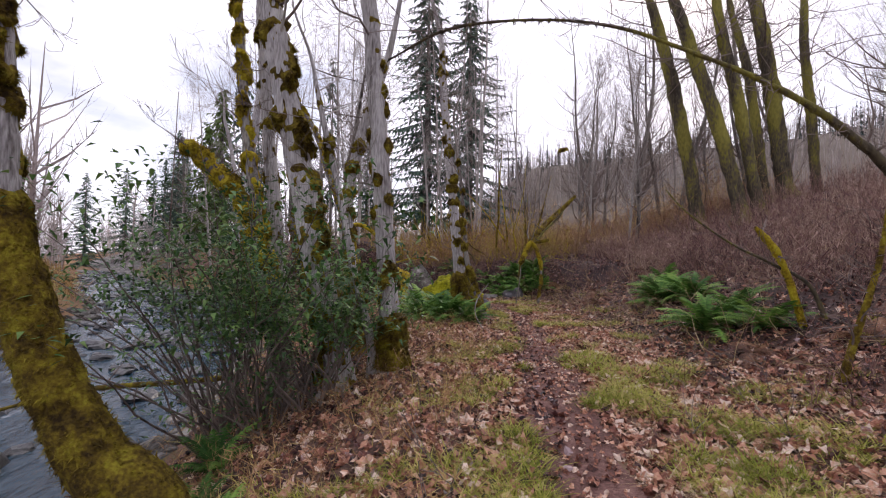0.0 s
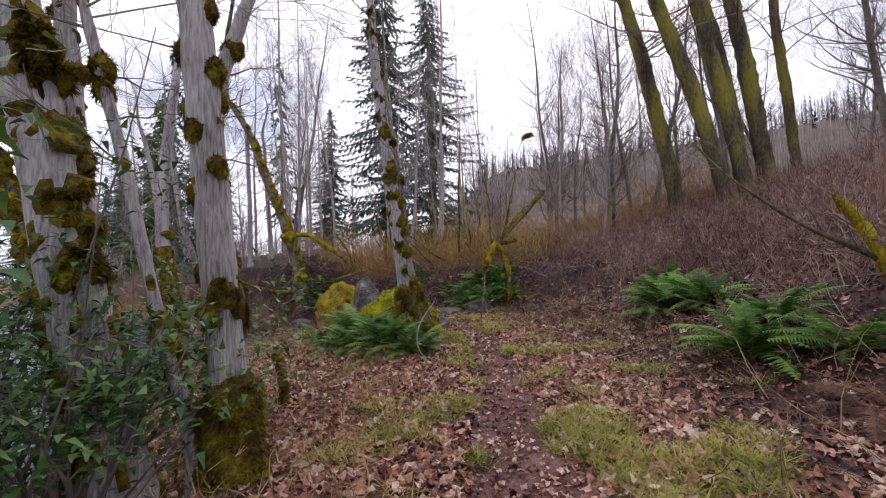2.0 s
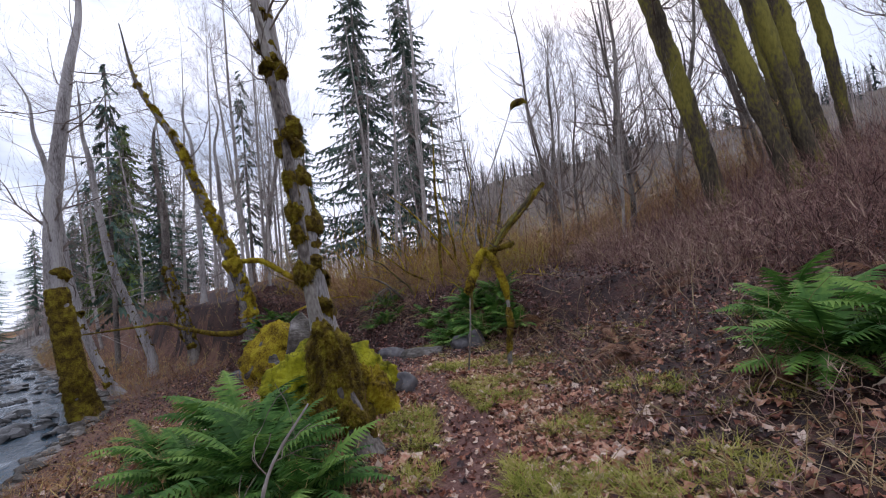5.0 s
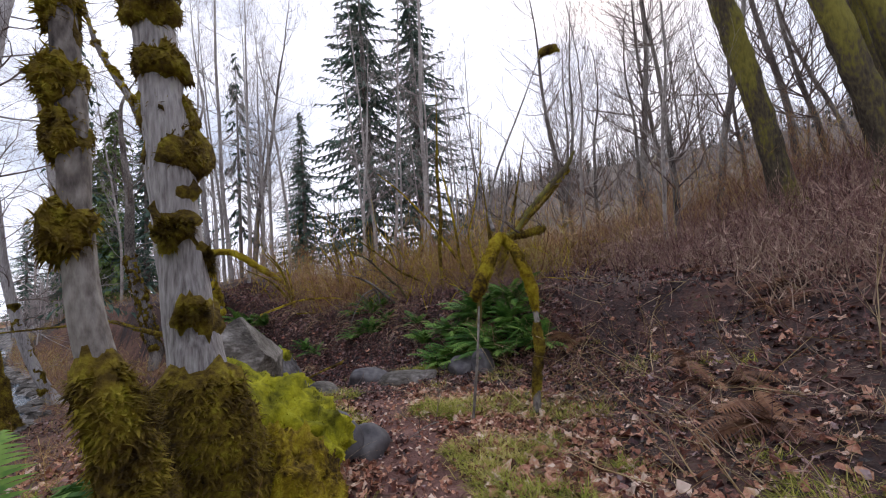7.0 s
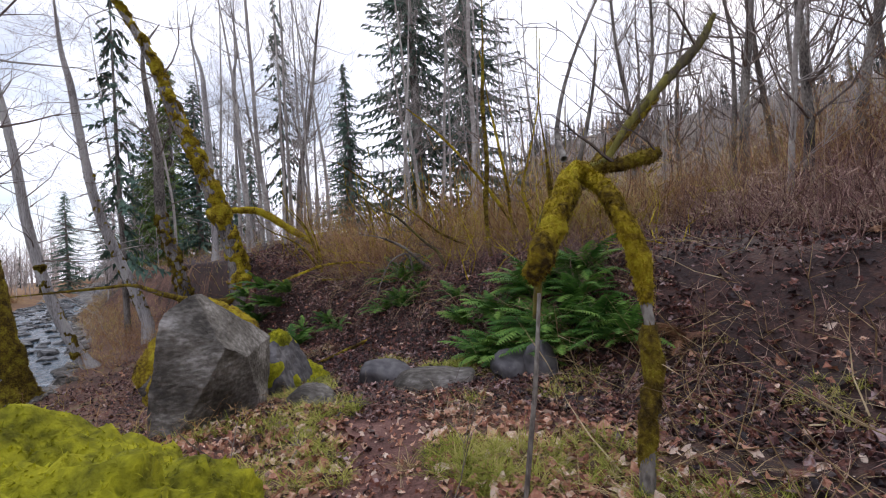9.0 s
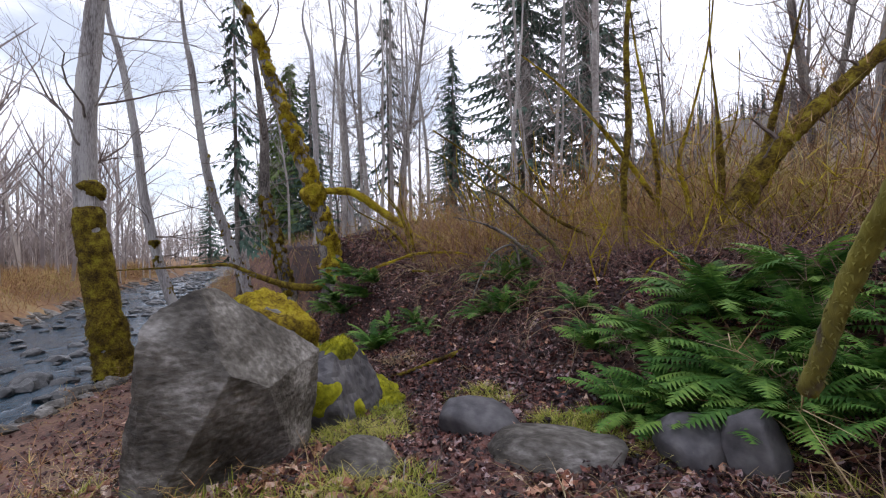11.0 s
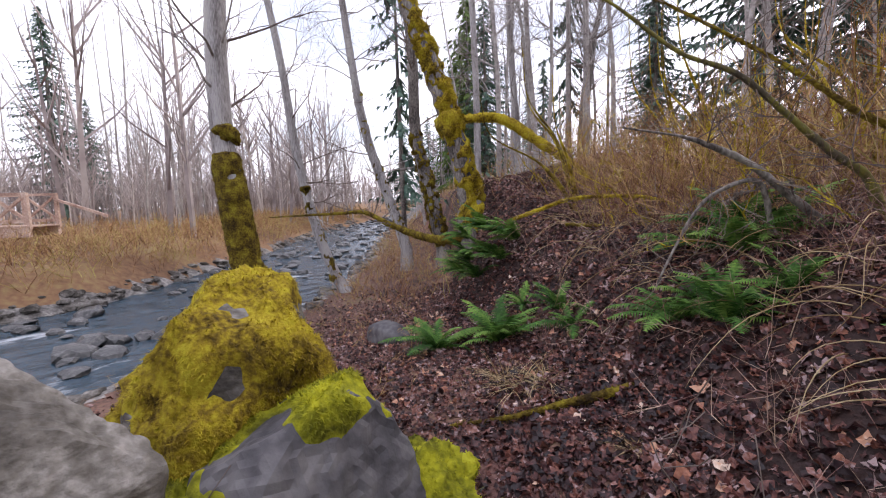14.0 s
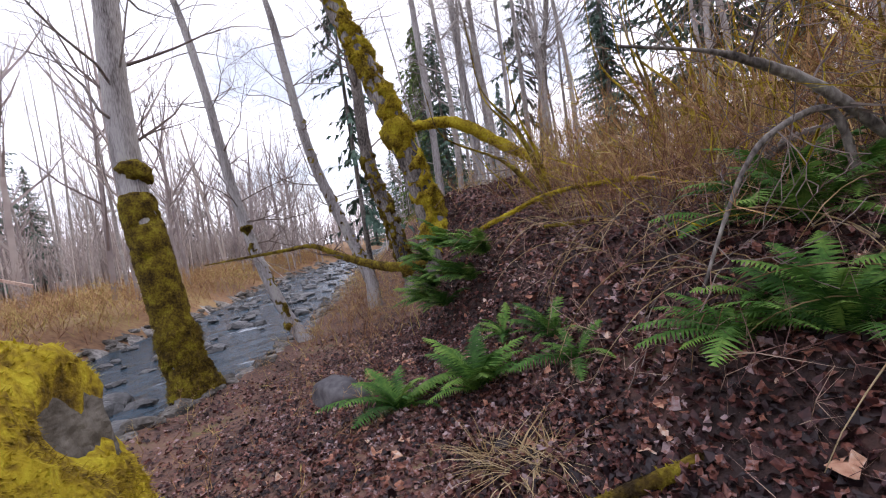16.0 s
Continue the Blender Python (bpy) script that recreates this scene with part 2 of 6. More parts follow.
class Geo:
    """Vertices and faces that become one mesh."""

    def __init__(self):
        self.v, self.f = [], []

    def tube(self, pts, radii, n=6, lump=0.0, lump_scale=6.0, flare=None):
        pts = [Vector(p) for p in pts]
        base = len(self.v)
        side = None
        for i, p in enumerate(pts):
            d = (pts[min(i + 1, len(pts) - 1)] - pts[max(i - 1, 0)]).normalized()
            if side is None:
                side = d.orthogonal().normalized()
            side = (side - d * side.dot(d)).normalized()
            up = d.cross(side)
            for k in range(n):
                a = 2 * math.pi * k / n
                o = side * math.cos(a) + up * math.sin(a)
                r = radii[i]
                if lump:
                    r *= 1 + lump * noise.noise((p + o * r) * lump_scale)
                self.v.append(p + o * r)
        for i in range(len(pts) - 1):
            for k in range(n):
                a, b = base + i * n + k, base + i * n + (k + 1) % n
                self.f.append((a, b, b + n, a + n))
        tip = len(self.v)
        self.v.append(pts[-1])
        for k in range(n):
            self.f.append((base + (len(pts) - 1) * n + k, base + (len(pts) - 1) * n + (k + 1) % n, tip))

    def box(self, c, size, turn=None):
        base = len(self.v)
        for i in range(8):
            o = Vector((((i & 1) - 0.5) * size[0], ((i >> 1 & 1) - 0.5) * size[1], ((i >> 2) - 0.5) * size[2]))
            self.v.append(Vector(c) + (turn @ o if turn else o))
        for q in ((0, 2, 3, 1), (4, 5, 7, 6), (0, 1, 5, 4), (2, 6, 7, 3), (0, 4, 6, 2), (1, 3, 7, 5)):
            self.f.append(tuple(base + k for k in q))

    def blade(self, p, d, length, width, droop=0.5, segs=3, side=None):
        """A thin leaf that tapers and bends down."""
        d = Vector(d).normalized()
        side = side or d.cross(Vector((0, 0, 1)))
        if side.length < 0.01:
            side = Vector((1, 0, 0))
        side = side.normalized()
        base, p = len(self.v), Vector(p)
        for i in range(segs):
            w = width * (1 - i / segs) / 2
            self.v += [p - side * w, p + side * w]
            d = (d + Vector((0, 0, -droop / segs))).normalized()
            p = p + d * (length / segs)
        self.v.append(p)
        for i in range(segs - 1):
            a = base + 2 * i
            self.f.append((a, a + 1, a + 3, a + 2))
        self.f.append((base + 2 * segs - 2, base + 2 * segs - 1, base + 2 * segs))


def mesh_of(name, v, f, material, smooth=False):
    me = bpy.data.meshes.new(name)
    me.from_pydata([tuple(p) for p in v], [], f)
    me.materials.append(material)
    if smooth:
        me.polygons.foreach_set("use_smooth", [True] * len(me.polygons))
    me.update()
    return me


def part(name, geo, material, parent, label="", smooth=False):
    ob = new(name, mesh_of(name, geo.v, geo.f, material, smooth))
    ob.parent = parent
    if label:
        tagged(ob, label)
    return ob


def thing(name, at, label, category, group="", kind=""):
    ob = new(name)
    ob.location = at
    ob.empty_display_size = 0.1
    return tagged(ob, label, category, group, kind)


def swarm(name, shapes, places, material, label, category, kind="stuff", smooth=False):
    """One mesh out of many placed copies of small shapes: places are (shape index, matrix)."""
    vs, loops, counts, at = [], [], [], 0
    by = {}
    for k, m in places:
        by.setdefault(k, []).append(m)
    for k, ms in by.items():
        sv = np.array([tuple(p) for p in shapes[k].v])
        sv = np.c_[sv, np.ones(len(sv))]
        big = np.array([[tuple(r) for r in m] for m in ms])
        vs.append(np.einsum("nij,vj->nvi", big, sv)[..., :3].reshape(-1, 3))
        corner = np.array([q for face in shapes[k].f for q in face])
        loops.append((corner[None] + at + len(sv) * np.arange(len(ms))[:, None]).ravel())
        counts.append(np.tile([len(face) for face in shapes[k].f], len(ms)))
        at += len(ms) * len(sv)
    v, loops, counts = np.concatenate(vs), np.concatenate(loops), np.concatenate(counts)
    me = bpy.data.meshes.new(name)
    me.vertices.add(len(v))
    me.vertices.foreach_set("co", v.ravel())
    me.loops.add(len(loops))
    me.loops.foreach_set("vertex_index", loops.astype(np.int32))
    me.polygons.add(len(counts))
    me.polygons.foreach_set("loop_start", (np.cumsum(counts) - counts).astype(np.int32))
    me.materials.append(material)
    me.polygons.foreach_set("use_smooth", np.full(len(counts), smooth))
    me.update(calc_edges=True)
    return tagged(new(name, me), label, category, kind=kind)


def place(x, y, z, rz=0.0, s=1.0, rx=0.0, ry=0.0, sz=None):
    return Matrix.LocRotScale((x, y, z), Euler((rx, ry, rz)), (s, s, sz or s))


def spline(pts, step=0.12):
    """A smooth line through (x, y, z, radius) points."""
    pts = [np.array(p, float) for p in pts]
    ext = [2 * pts[0] - pts[1]] + pts + [2 * pts[-1] - pts[-2]]
    out = []
    for i in range(1, len(ext) - 2):
        a, b, c, d = ext[i - 1:i + 3]
        n = max(2, int(np.linalg.norm((c - b)[:3]) / step))
        for k in range(n):
            t = k / n
            out.append(0.5 * (2 * b + (c - a) * t + (2 * a - 5 * b + 4 * c - d) * t * t + (3 * b - a - 3 * c + d) * t ** 3))
    out.append(pts[-1])
    return [Vector(p[:3]) for p in out], [max(0.003, float(p[3])) for p in out]


def ico(sub):
    bm = bmesh.new()
    bmesh.ops.create_icosphere(bm, subdivisions=sub, radius=1)
    v = [p.co.copy() for p in bm.verts]
    f = [tuple(q.index for q in face.verts) for face in bm.faces]
    bm.free()
    return v, f


ICO2, ICO3, ICO5, ICO6 = ico(2), ico(3), ico(5), ico(6)


def lump_geo(shape, radii, seed, rough=0.25, scale=1.6, cuts=0, cut_depth=0.72, faces=()):
    """A stone or clump: a ball cut by planes and worn by noise."""
    r = random.Random(seed)
    g = Geo()
    planes = [(Vector((r.gauss(0, 1), r.gauss(0, 1), r.gauss(0, 0.8))).normalized(), cut_depth * r.uniform(0.85, 1.2)) for _ in range(cuts)]
    planes += [(Vector(nrm).normalized(), d) for nrm, d in faces]
    off = Vector((r.uniform(-50, 50), r.uniform(-50, 50), r.uniform(-50, 50)))
    for p in shape[0]:
        q = p.copy()
        for nrm, d in planes:
            over = q.dot(nrm) - d
            if over > 0:
                q -= nrm * over * 0.97
        k = 1 + rough * noise.noise(q * scale + off) + rough * 0.45 * noise.noise(q * scale * 3.1 + off) + rough * 0.28 * noise.noise(q * scale * 9 + off) + rough * 0.16 * noise.noise(q * scale * 21 + off)
        g.v.append(Vector((q.x * radii[0], q.y * radii[1], q.z * radii[2])) * k)
    g.f = list(shape[1])
    return g


def fuzz(geo, points, length, seed, count=1):
    """Short moss tips that stand off a clump."""
    r = random.Random(seed)
    for p, nrm in points:
        for _ in range(count):
            d = nrm + Vector((r.gauss(0, 0.5), r.gauss(0, 0.5), r.gauss(0, 0.5) - 0.15))
            geo.blade(p - nrm * 0.004, d, length * r.uniform(0.5, 1.4), length * 0.42, 0.5, 2)


def surface_points(geo, count, seed, low=-9.0):
    r = random.Random(seed)
    out = []
    for _ in range(count):
        f = r.choice(geo.f)
        a, b, c = (geo.v[k] for k in f[:3])
        u, w = r.random(), r.random()
        if u + w > 1:
            u, w = 1 - u, 1 - w
        nrm = (b - a).cross(c - a)
        if nrm.length > 1e-9:
            p = a + (b - a) * u + (c - a) * w
            if p.z > low:
                out.append((p, nrm.normalized()))
    return out


# ---- terrain ----
W = -1.5
EDGE_Y = [-200, -10, 0, 7.3, 15.8, 23.7, 25.7, 29.5, 42.7, 83, 900]
EDGE_X = [-3.0, -3.4, -3.9, -4.8, -7.0, -10.2, -11.4, -14.4, -27.8, -62, -760]
WIDE_Y, WIDE_X = [-200, 8, 16, 21, 26, 900], [8.5, 8.5, 8.2, 7.2, 8.8, 9.0]
PATH_Y = [-5, 0, 3, 6, 9, 12, 13.5, 15.4, 17, 18.2, 19.5, 22, 25]
PATH_X = [0.3, 0.5, 0.95, 1.4, 1.75, 2.0, 1.95, 1.5, 1.15, 0.8, 0.1, -1.8, -4.8]


def smooth01(t):
    t = np.clip(t, 0, 1)
    return t * t * (3 - 2 * t)


STEPS = np.arange(-210, 910, 0.05)
EDGE_AT = ((np.interp(STEPS - 1.2, EDGE_Y, EDGE_X) + np.interp(STEPS, EDGE_Y, EDGE_X) + np.interp(STEPS + 1.2, EDGE_Y, EDGE_X)) / 3).tolist()
PATH_AT = ((np.interp(STEPS - 0.8, PATH_Y, PATH_X) + np.interp(STEPS, PATH_Y, PATH_X) + np.interp(STEPS + 0.8, PATH_Y, PATH_X)) / 3).tolist()


def edge(y):
    if isinstance(y, float):
        return EDGE_AT[int((y + 210) * 20 + 0.5)]
    return (np.interp(y - 1.2, EDGE_Y, EDGE_X) + np.interp(y, EDGE_Y, EDGE_X) + np.interp(y + 1.2, EDGE_Y, EDGE_X)) / 3


def path_x(y):
    if isinstance(y, float):
        return PATH_AT[int((y + 210) * 20 + 0.5)]
    return (np.interp(y - 0.8, PATH_Y, PATH_X) + np.interp(y, PATH_Y, PATH_X) + np.interp(y + 0.8, PATH_Y, PATH_X)) / 3


def base_height(x, y):
    """The lie of the land without small bumps."""
    x, y = np.asarray(x, float), np.asarray(y, float)
    e = edge(y)
    c = 1 / np.sqrt(1 + ((edge(y + 0.5) - edge(y - 0.5))) ** 2)
    s = (x - e) * c
    wide = np.interp(y, WIDE_Y, WIDE_X) * c
    bank = -0.25 + 0.27 * smooth01((s + 0.5) / 0.9) + (-W - 0.04) * smooth01(s / np.interp(y, [10, 16, 19.5, 30], [4.4, 5.4, 10.5, 11]))
    rise = 0.38 * np.logaddexp(0, (np.minimum(x, 17) - 4.1) * 2.0) / 2.0 + 0.06 * np.maximum(0, np.minimum(x, 60) - 17)
    q = (x - 2.0) * 0.718 + (y - 18.9) * 0.696
    foot, width = np.interp(x, [-5, -1, 1], [-0.6, 0.0, 0.2]), np.interp(x, [-5, -1, 1], [1.2, 1.6, 2.2])
    knoll = np.interp(x, [-6, -4, -2, 1, 3], [2.8, 2.2, 1.35, 1.2, 1.4]) * smooth01((q - foot) / width) + 0.12 * np.clip(q - 2.0, 0, 5)
    knoll *= smooth01((s - 2.4) / 2.4)
    near = bank + np.maximum(rise, knoll) * smooth01(s / 4)
    far_side = -0.35 + (1.25 * smooth01((-s - wide) / 3.0) + 0.6 * smooth01((-s - wide - 3) / 25)) + 0.35 * smooth01((-s - wide) / 0.8)
    bed = -0.45
    z = np.where(s > 0, near, np.where(-s < wide, np.minimum(bed + 0.25 * smooth01(1 + s / 0.6), -0.2), far_side))
    r = np.hypot(x, y)
    az = np.degrees(np.arctan2(x, y))
    hill = 25 * smooth01((r - 50) / 95) * smooth01((az + 3) / 15) * (1 - smooth01((az - 100) / 40)) * (1 - 0.25 * smooth01((r - 160) / 200))
    return W + z + hill


def bumps(x, y):
    p = Vector((x, y, 0))
    return 0.05 * noise.noise(p * 0.9) + 0.025 * noise.noise(p * 3.1 + Vector((9, 4, 0)))


def bisect(row, value):
    lo, hi = 0, len(row)
    while lo < hi:
        mid = (lo + hi) // 2
        if value < row[mid]:
            hi = mid
        else:
            lo = mid + 1
    return lo


def spaced(lo, a, b, hi, fine, grow):
    mid = list(np.arange(a, b, fine))
    out, step, x = [], fine, b
    while x < hi:
        out.append(x)
        step *= grow
        x += step
    left, step, x = [], fine, a
    while x > lo:
        step *= grow
        x -= step
        left.append(x)
    return np.array(left[::-1] + mid + out + [hi])


gx = spaced(-900, -14, 9, 900, 0.16, 1.11)
gy = spaced(-500, -2, 30, 1400, 0.16, 1.11)
GX, GY = np.meshgrid(gx, gy)
GZ = base_height(GX, GY)
bump_grid = np.array([[bumps(x, y) if abs(x) < 60 and -30 < y < 90 else 0.0 for x in gx] for y in gy])
path_dip = -0.05 * np.exp(-((GX - path_x(GY)) / 0.45) ** 2) * (GY < 25)
GZ = GZ + bump_grid + path_dip
GX_LIST, GY_LIST, GZ_LIST = gx.tolist(), gy.tolist(), GZ.tolist()


def hz(x, y):
    """The ground's height, read off its own mesh."""
    i = min(max(bisect(GX_LIST, x) - 1, 0), len(GX_LIST) - 2)
    j = min(max(bisect(GY_LIST, y) - 1, 0), len(GY_LIST) - 2)
    u, w = (x - GX_LIST[i]) / (GX_LIST[i + 1] - GX_LIST[i]), (y - GY_LIST[j]) / (GY_LIST[j + 1] - GY_LIST[j])
    a, b = GZ_LIST[j], GZ_LIST[j + 1]
    return (a[i] * (1 - u) + a[i + 1] * u) * (1 - w) + (b[i] * (1 - u) + b[i + 1] * u) * w


nx, ny = len(gx), len(gy)
idx = np.arange(nx * ny).reshape(ny, nx)
quads = np.stack([idx[:-1, :-1], idx[:-1, 1:], idx[1:, 1:], idx[1:, :-1]], -1).reshape(-1, 4)
me = bpy.data.meshes.new("ground")
me.from_pydata(np.stack([GX, GY, GZ], -1).reshape(-1, 3).tolist(), [], quads.tolist())
for m in (SOIL, GRAVEL, FIELD, HILL, TRAIL, HUMUS):
    me.materials.append(m)
cx, cy = GX[:-1, :-1].ravel(), GY[:-1, :-1].ravel()
cz = GZ[:-1, :-1].ravel()
ce = edge(cy)
kind_of = np.zeros(len(cx), int)
rough_edge = 0.45 * np.sin(cy * 1.7) + 0.3 * np.sin(cy * 4.3 + cx * 2.0)
cq = (cx - 2.0) * 0.718 + (cy - 18.9) * 0.696
kind_of[(cx > 3.5 + rough_edge) & (cy > 6.5) & (cx < 7.0 + rough_edge)] = 5
kind_of[(cq > -0.2 + 0.6 * rough_edge) & (cq < 4.0) & (cy > 17)] = 5
kind_of[(np.abs(cx + 0.08 - path_x(cy)) < 0.42) & (cy < 24)] = 4
kind_of[(cx < ce + 0.5)] = 1
kind_of[(cx < ce) & (cz > W + 0.45)] = 2
kind_of[(np.hypot(cx, cy) > 60) & (cx > ce)] = 3
me.polygons.foreach_set("material_index", kind_of.tolist())
me.polygons.foreach_set("use_smooth", [True] * len(me.polygons))
me.update()
ground = tagged(new("ground", me), "leaf-strewn dark forest soil with a trodden path", "ground", kind="structure")

# the river's surface
wy = np.concatenate([np.arange(-60, 60, 0.3), np.arange(60, 300, 4.0)])
wu = np.linspace(-0.06, 1.06, 44)
wv, wf = [], []
for j, y in enumerate(wy):
    e, wd = float(edge(y)), float(np.interp(y, WIDE_Y, WIDE_X))
    for i, u in enumerate(wu):
        x = e - u * wd
        p = Vector((x * 0.8 + y * 0.35, y * 0.5, 3))
        wv.append((x, y, W - 0.02 + 0.07 * noise.noise(p * 1.3) + 0.035 * noise.noise(p * 4)))
for j in range(len(wy) - 1):
    for i in range(len(wu) - 1):
        a = j * len(wu) + i
        wf.append((a, a + 1, a + 1 + len(wu), a + len(wu)))
river = tagged(new("water", mesh_of("water", wv, wf, WATER, True)), "shallow fast river with white riffles", "river", kind="structure")


# ---- trees ----
def branch(geo, p, d, length, r, depth, rnd, sides=5, rise=0.25, wander=0.22, kids=5, shrink=0.55, spread=0.9):
    """A limb that forks; the finest ends are twigs."""
    n = 5 if depth else 3
    pts, radii, dd = [Vector(p)], [r], Vector(d).normalized()
    for i in range(n):
        dd = (dd + Vector((rnd.gauss(0, wander), rnd.gauss(0, wander), rnd.gauss(0, wander) + rise * 0.3))).normalized()
        pts.append(pts[-1] + dd * length / n)
        radii.append(max(0.003, r * (1 - 0.85 * (i + 1) / n)))
    geo.tube(pts, radii, sides)
    if depth:
        for _ in range(kids):
            i = rnd.randint(1, n)
            t = (pts[i] - pts[i - 1]).normalized()
            o = Vector((rnd.gauss(0, 1), rnd.gauss(0, 1), rnd.gauss(0, 0.6) + rise)).normalized()
            o = (t + o * spread).normalized()
            branch(geo, pts[i], o, length * shrink * rnd.uniform(0.6, 1.15), radii[i] * 0.62, depth - 1, rnd, 3, rise, wander, kids, shrink, spread)


def moss_on(tree, line, radii, at, size, seed, material, fine=True):
    """A clump of moss that hugs a stem at the share `at` of its length."""
    r = random.Random(seed)
    i = min(len(line) - 2, max(0, int(at * (len(line) - 1))))
    p, d = line[i], (line[i + 1] - line[i]).normalized()
    rad = radii[i]
    side = d.orthogonal().normalized()
    side.rotate(Matrix.Rotation(r.uniform(0, 6.28), 3, d))
    # a small clump sits on one side of the stem, a large one rings it
    c = p + side * (rad * 0.8 if size < 0.1 else rad * 0.25 + size * 0.12)
    w = rad * 0.42 + size * 0.35 if size < 0.1 else rad * 0.98 + size * 0.26
    g = lump_geo(ICO3 if fine else ICO2, (w, w, (size * 0.8 + rad * 0.4) * r.uniform(0.85, 1.25)), seed, 0.42, 1.5)
    turn = d.to_track_quat("Z", "Y").to_matrix()
    g.v = [turn @ v + c for v in g.v]
    if fine:
        fuzz(g, surface_points(g, 420, seed), 0.035 + size * 0.08, seed)
    part("moss_clump", g, material, tree, smooth=True)


def moss_sleeve(tree, line, radii, lo, hi, cover, thick, seed, material, hair=900, sides=22, toward=(0, 0, 0)):
    """Moss that comes through the bark in patches between two shares of a stem's length."""
    off = Vector((seed * 3.7, seed * 1.3, 0))
    i0, i1 = int(lo * (len(line) - 1)), max(int(lo * (len(line) - 1)) + 3, int(hi * (len(line) - 1)))
    i1 = min(i1, len(line) - 1)
    toward = Vector(toward)
    g, keep, base, side = Geo(), [], 0, None
    for i in range(i0, i1 + 1):
        d = (line[min(i + 1, len(line) - 1)] - line[max(i - 1, 0)]).normalized()
        side = side or d.orthogonal().normalized()
        side = (side - d * side.dot(d)).normalized()
        up = d.cross(side)
        ends = min(1.0, (i - i0) / 3, (i1 - i) / 3)
        for k in range(sides):
            a = 2 * math.pi * k / sides
            o = side * math.cos(a) + up * math.sin(a)
            q = line[i] + o * radii[i]
            h = cover - 0.33 + 1.2 * noise.noise(q * 3.6 + off) + 1.1 * noise.noise(q * 11 + off) + 0.5 * toward.dot(o)
            h = h * ends - 0.3 * (1 - ends)
            out = radii[i] * 1.02 + min(1.0, h) * thick * 0.9 + 0.3 * thick * min(1, h) * noise.noise(q * 22) if h > 0 else radii[i] * 0.72
            g.v.append(line[i] + o * out)
            keep.append(h > 0.1)
    n = i1 - i0
    for i in range(n):
        for k in range(sides):
            a, b = i * sides + k, i * sides + (k + 1) % sides
            g.f.append((a, b, b + sides, a + sides))
    good = [f for f in g.f if all(keep[q] for q in f)]
    g.f = [f for f in g.f if any(keep[q] for q in f)]
    if not g.f:
        return
    if good and hair:
        s = Geo()
        s.v, s.f = g.v, good
        pts = surface_points(s, hair, seed)
        fuzz(g, pts, 0.035 + thick * 0.3, seed)
    part("moss", g, material, tree, smooth=True)


def stem_tree(name, points, label, category, bark, seed, top=4.0, limbs=6, limb_len=1.6, limb_from=0.5, moss=(), moss_mat=None, sides=18,
              lump=0.16, fine=True, limb_rise=0.2, dead=False, twig_depth=2, group="", sleeves=()):
    """A tree whose stem runs through (x, y, z, radius) points, then on upwards."""
    rnd = random.Random(seed)
    pts = list(points)
    a, b = np.array(pts[-2], float), np.array(pts[-1], float)
    if top:
        d = (b - a)[:3] / np.linalg.norm((b - a)[:3])
        for k in (1, 2, 3):
            q = b[:3] + d * top * k / 3 + np.array([rnd.gauss(0, 0.06), rnd.gauss(0, 0.06), 0]) * top * k / 3
            pts.append((*q, b[3] * (1 - 0.3 * k)))
    x, y = points[0][0], points[0][1]
    tree = thing(name, (0, 0, 0), label, category, group)
    tree.location = (x, y, hz(x, y))
    line, radii = spline(pts, 0.09 if fine else 0.3)
    off = Vector(tree.location)
    line = [p - off for p in line]
    # the root flare reaches into the soil
    radii = [r * (1 + 0.5 * math.exp(-max(0, p.z) / 0.18)) for r, p in zip(radii, line)]
    first = line[0] - Vector((0, 0, max(0.15, line[0].z + 0.15)))
    g = Geo()
    g.tube([first] + line, [radii[0] * 1.25] + radii, sides, lump, 5.0)
    part("trunk", g, bark, tree, smooth=True)
    for k in range(int(limbs * 1.6)):
        i = int(len(line) * rnd.uniform(limb_from * 0.85, 0.98))
        i = min(i, len(line) - 2)
        ang = rnd.uniform(0, 6.28)
        o = Vector((math.cos(ang), math.sin(ang), rnd.uniform(-0.1, 0.7)))
        g = Geo()
        branch(g, line[i], o, limb_len * rnd.uniform(0.6, 1.3), max(0.010, radii[i] * 0.15), twig_depth, rnd, 5, limb_rise, 0.2, 5)
        part("limb", g, PALETWIG if bark is ALDER and k % 2 else TWIG, tree)
    for k, (at, size) in enumerate(moss):
        moss_on(tree, line, radii, at, size, seed * 31 + k, moss_mat or DARKMOSS, fine=fine)
    for k, (lo, hi, cover, thick, toward) in enumerate(sleeves):
        moss_sleeve(tree, line, radii, lo, hi, cover, thick, seed + k, moss_mat or DARKMOSS, 2600 if fine else 0, 22, toward)
    return tree


# the alder beside the path and its neighbours on the bank
stem_tree("alder_tree", [(-0.82, 6.5, -0.1, 0.175), (-0.83, 6.5, 0.25, 0.16), (-0.92, 6.5, 1.44, 0.142), (-1.05, 6.5, 3.2, 0.128), (-1.25, 6.5, 5.4, 0.118)],
          "pale lichen-spotted alder with a mossy foot beside the path", "alder tree", ALDER, 11, 5.0, 8, 1.8, 0.5,
          [(0.13, 0.07), (0.16, 0.07), (0.20, 0.06), (0.225, 0.07), (0.24, 0.06), (0.265, 0.07), (0.285, 0.06), (0.31, 0.09), (0.33, 0.07), (0.36, 0.07), (0.39, 0.07), (0.42, 0.08)], sleeves=[(0, 0.09, 1.4, 0.10, (0.2, -0.4, 0)), (0.08, 0.17, 0.1, 0.06, (0.3, -0.4, 0)), (0.2, 0.75, -0.4, 0.05, (0.3, -0.3, 0))])
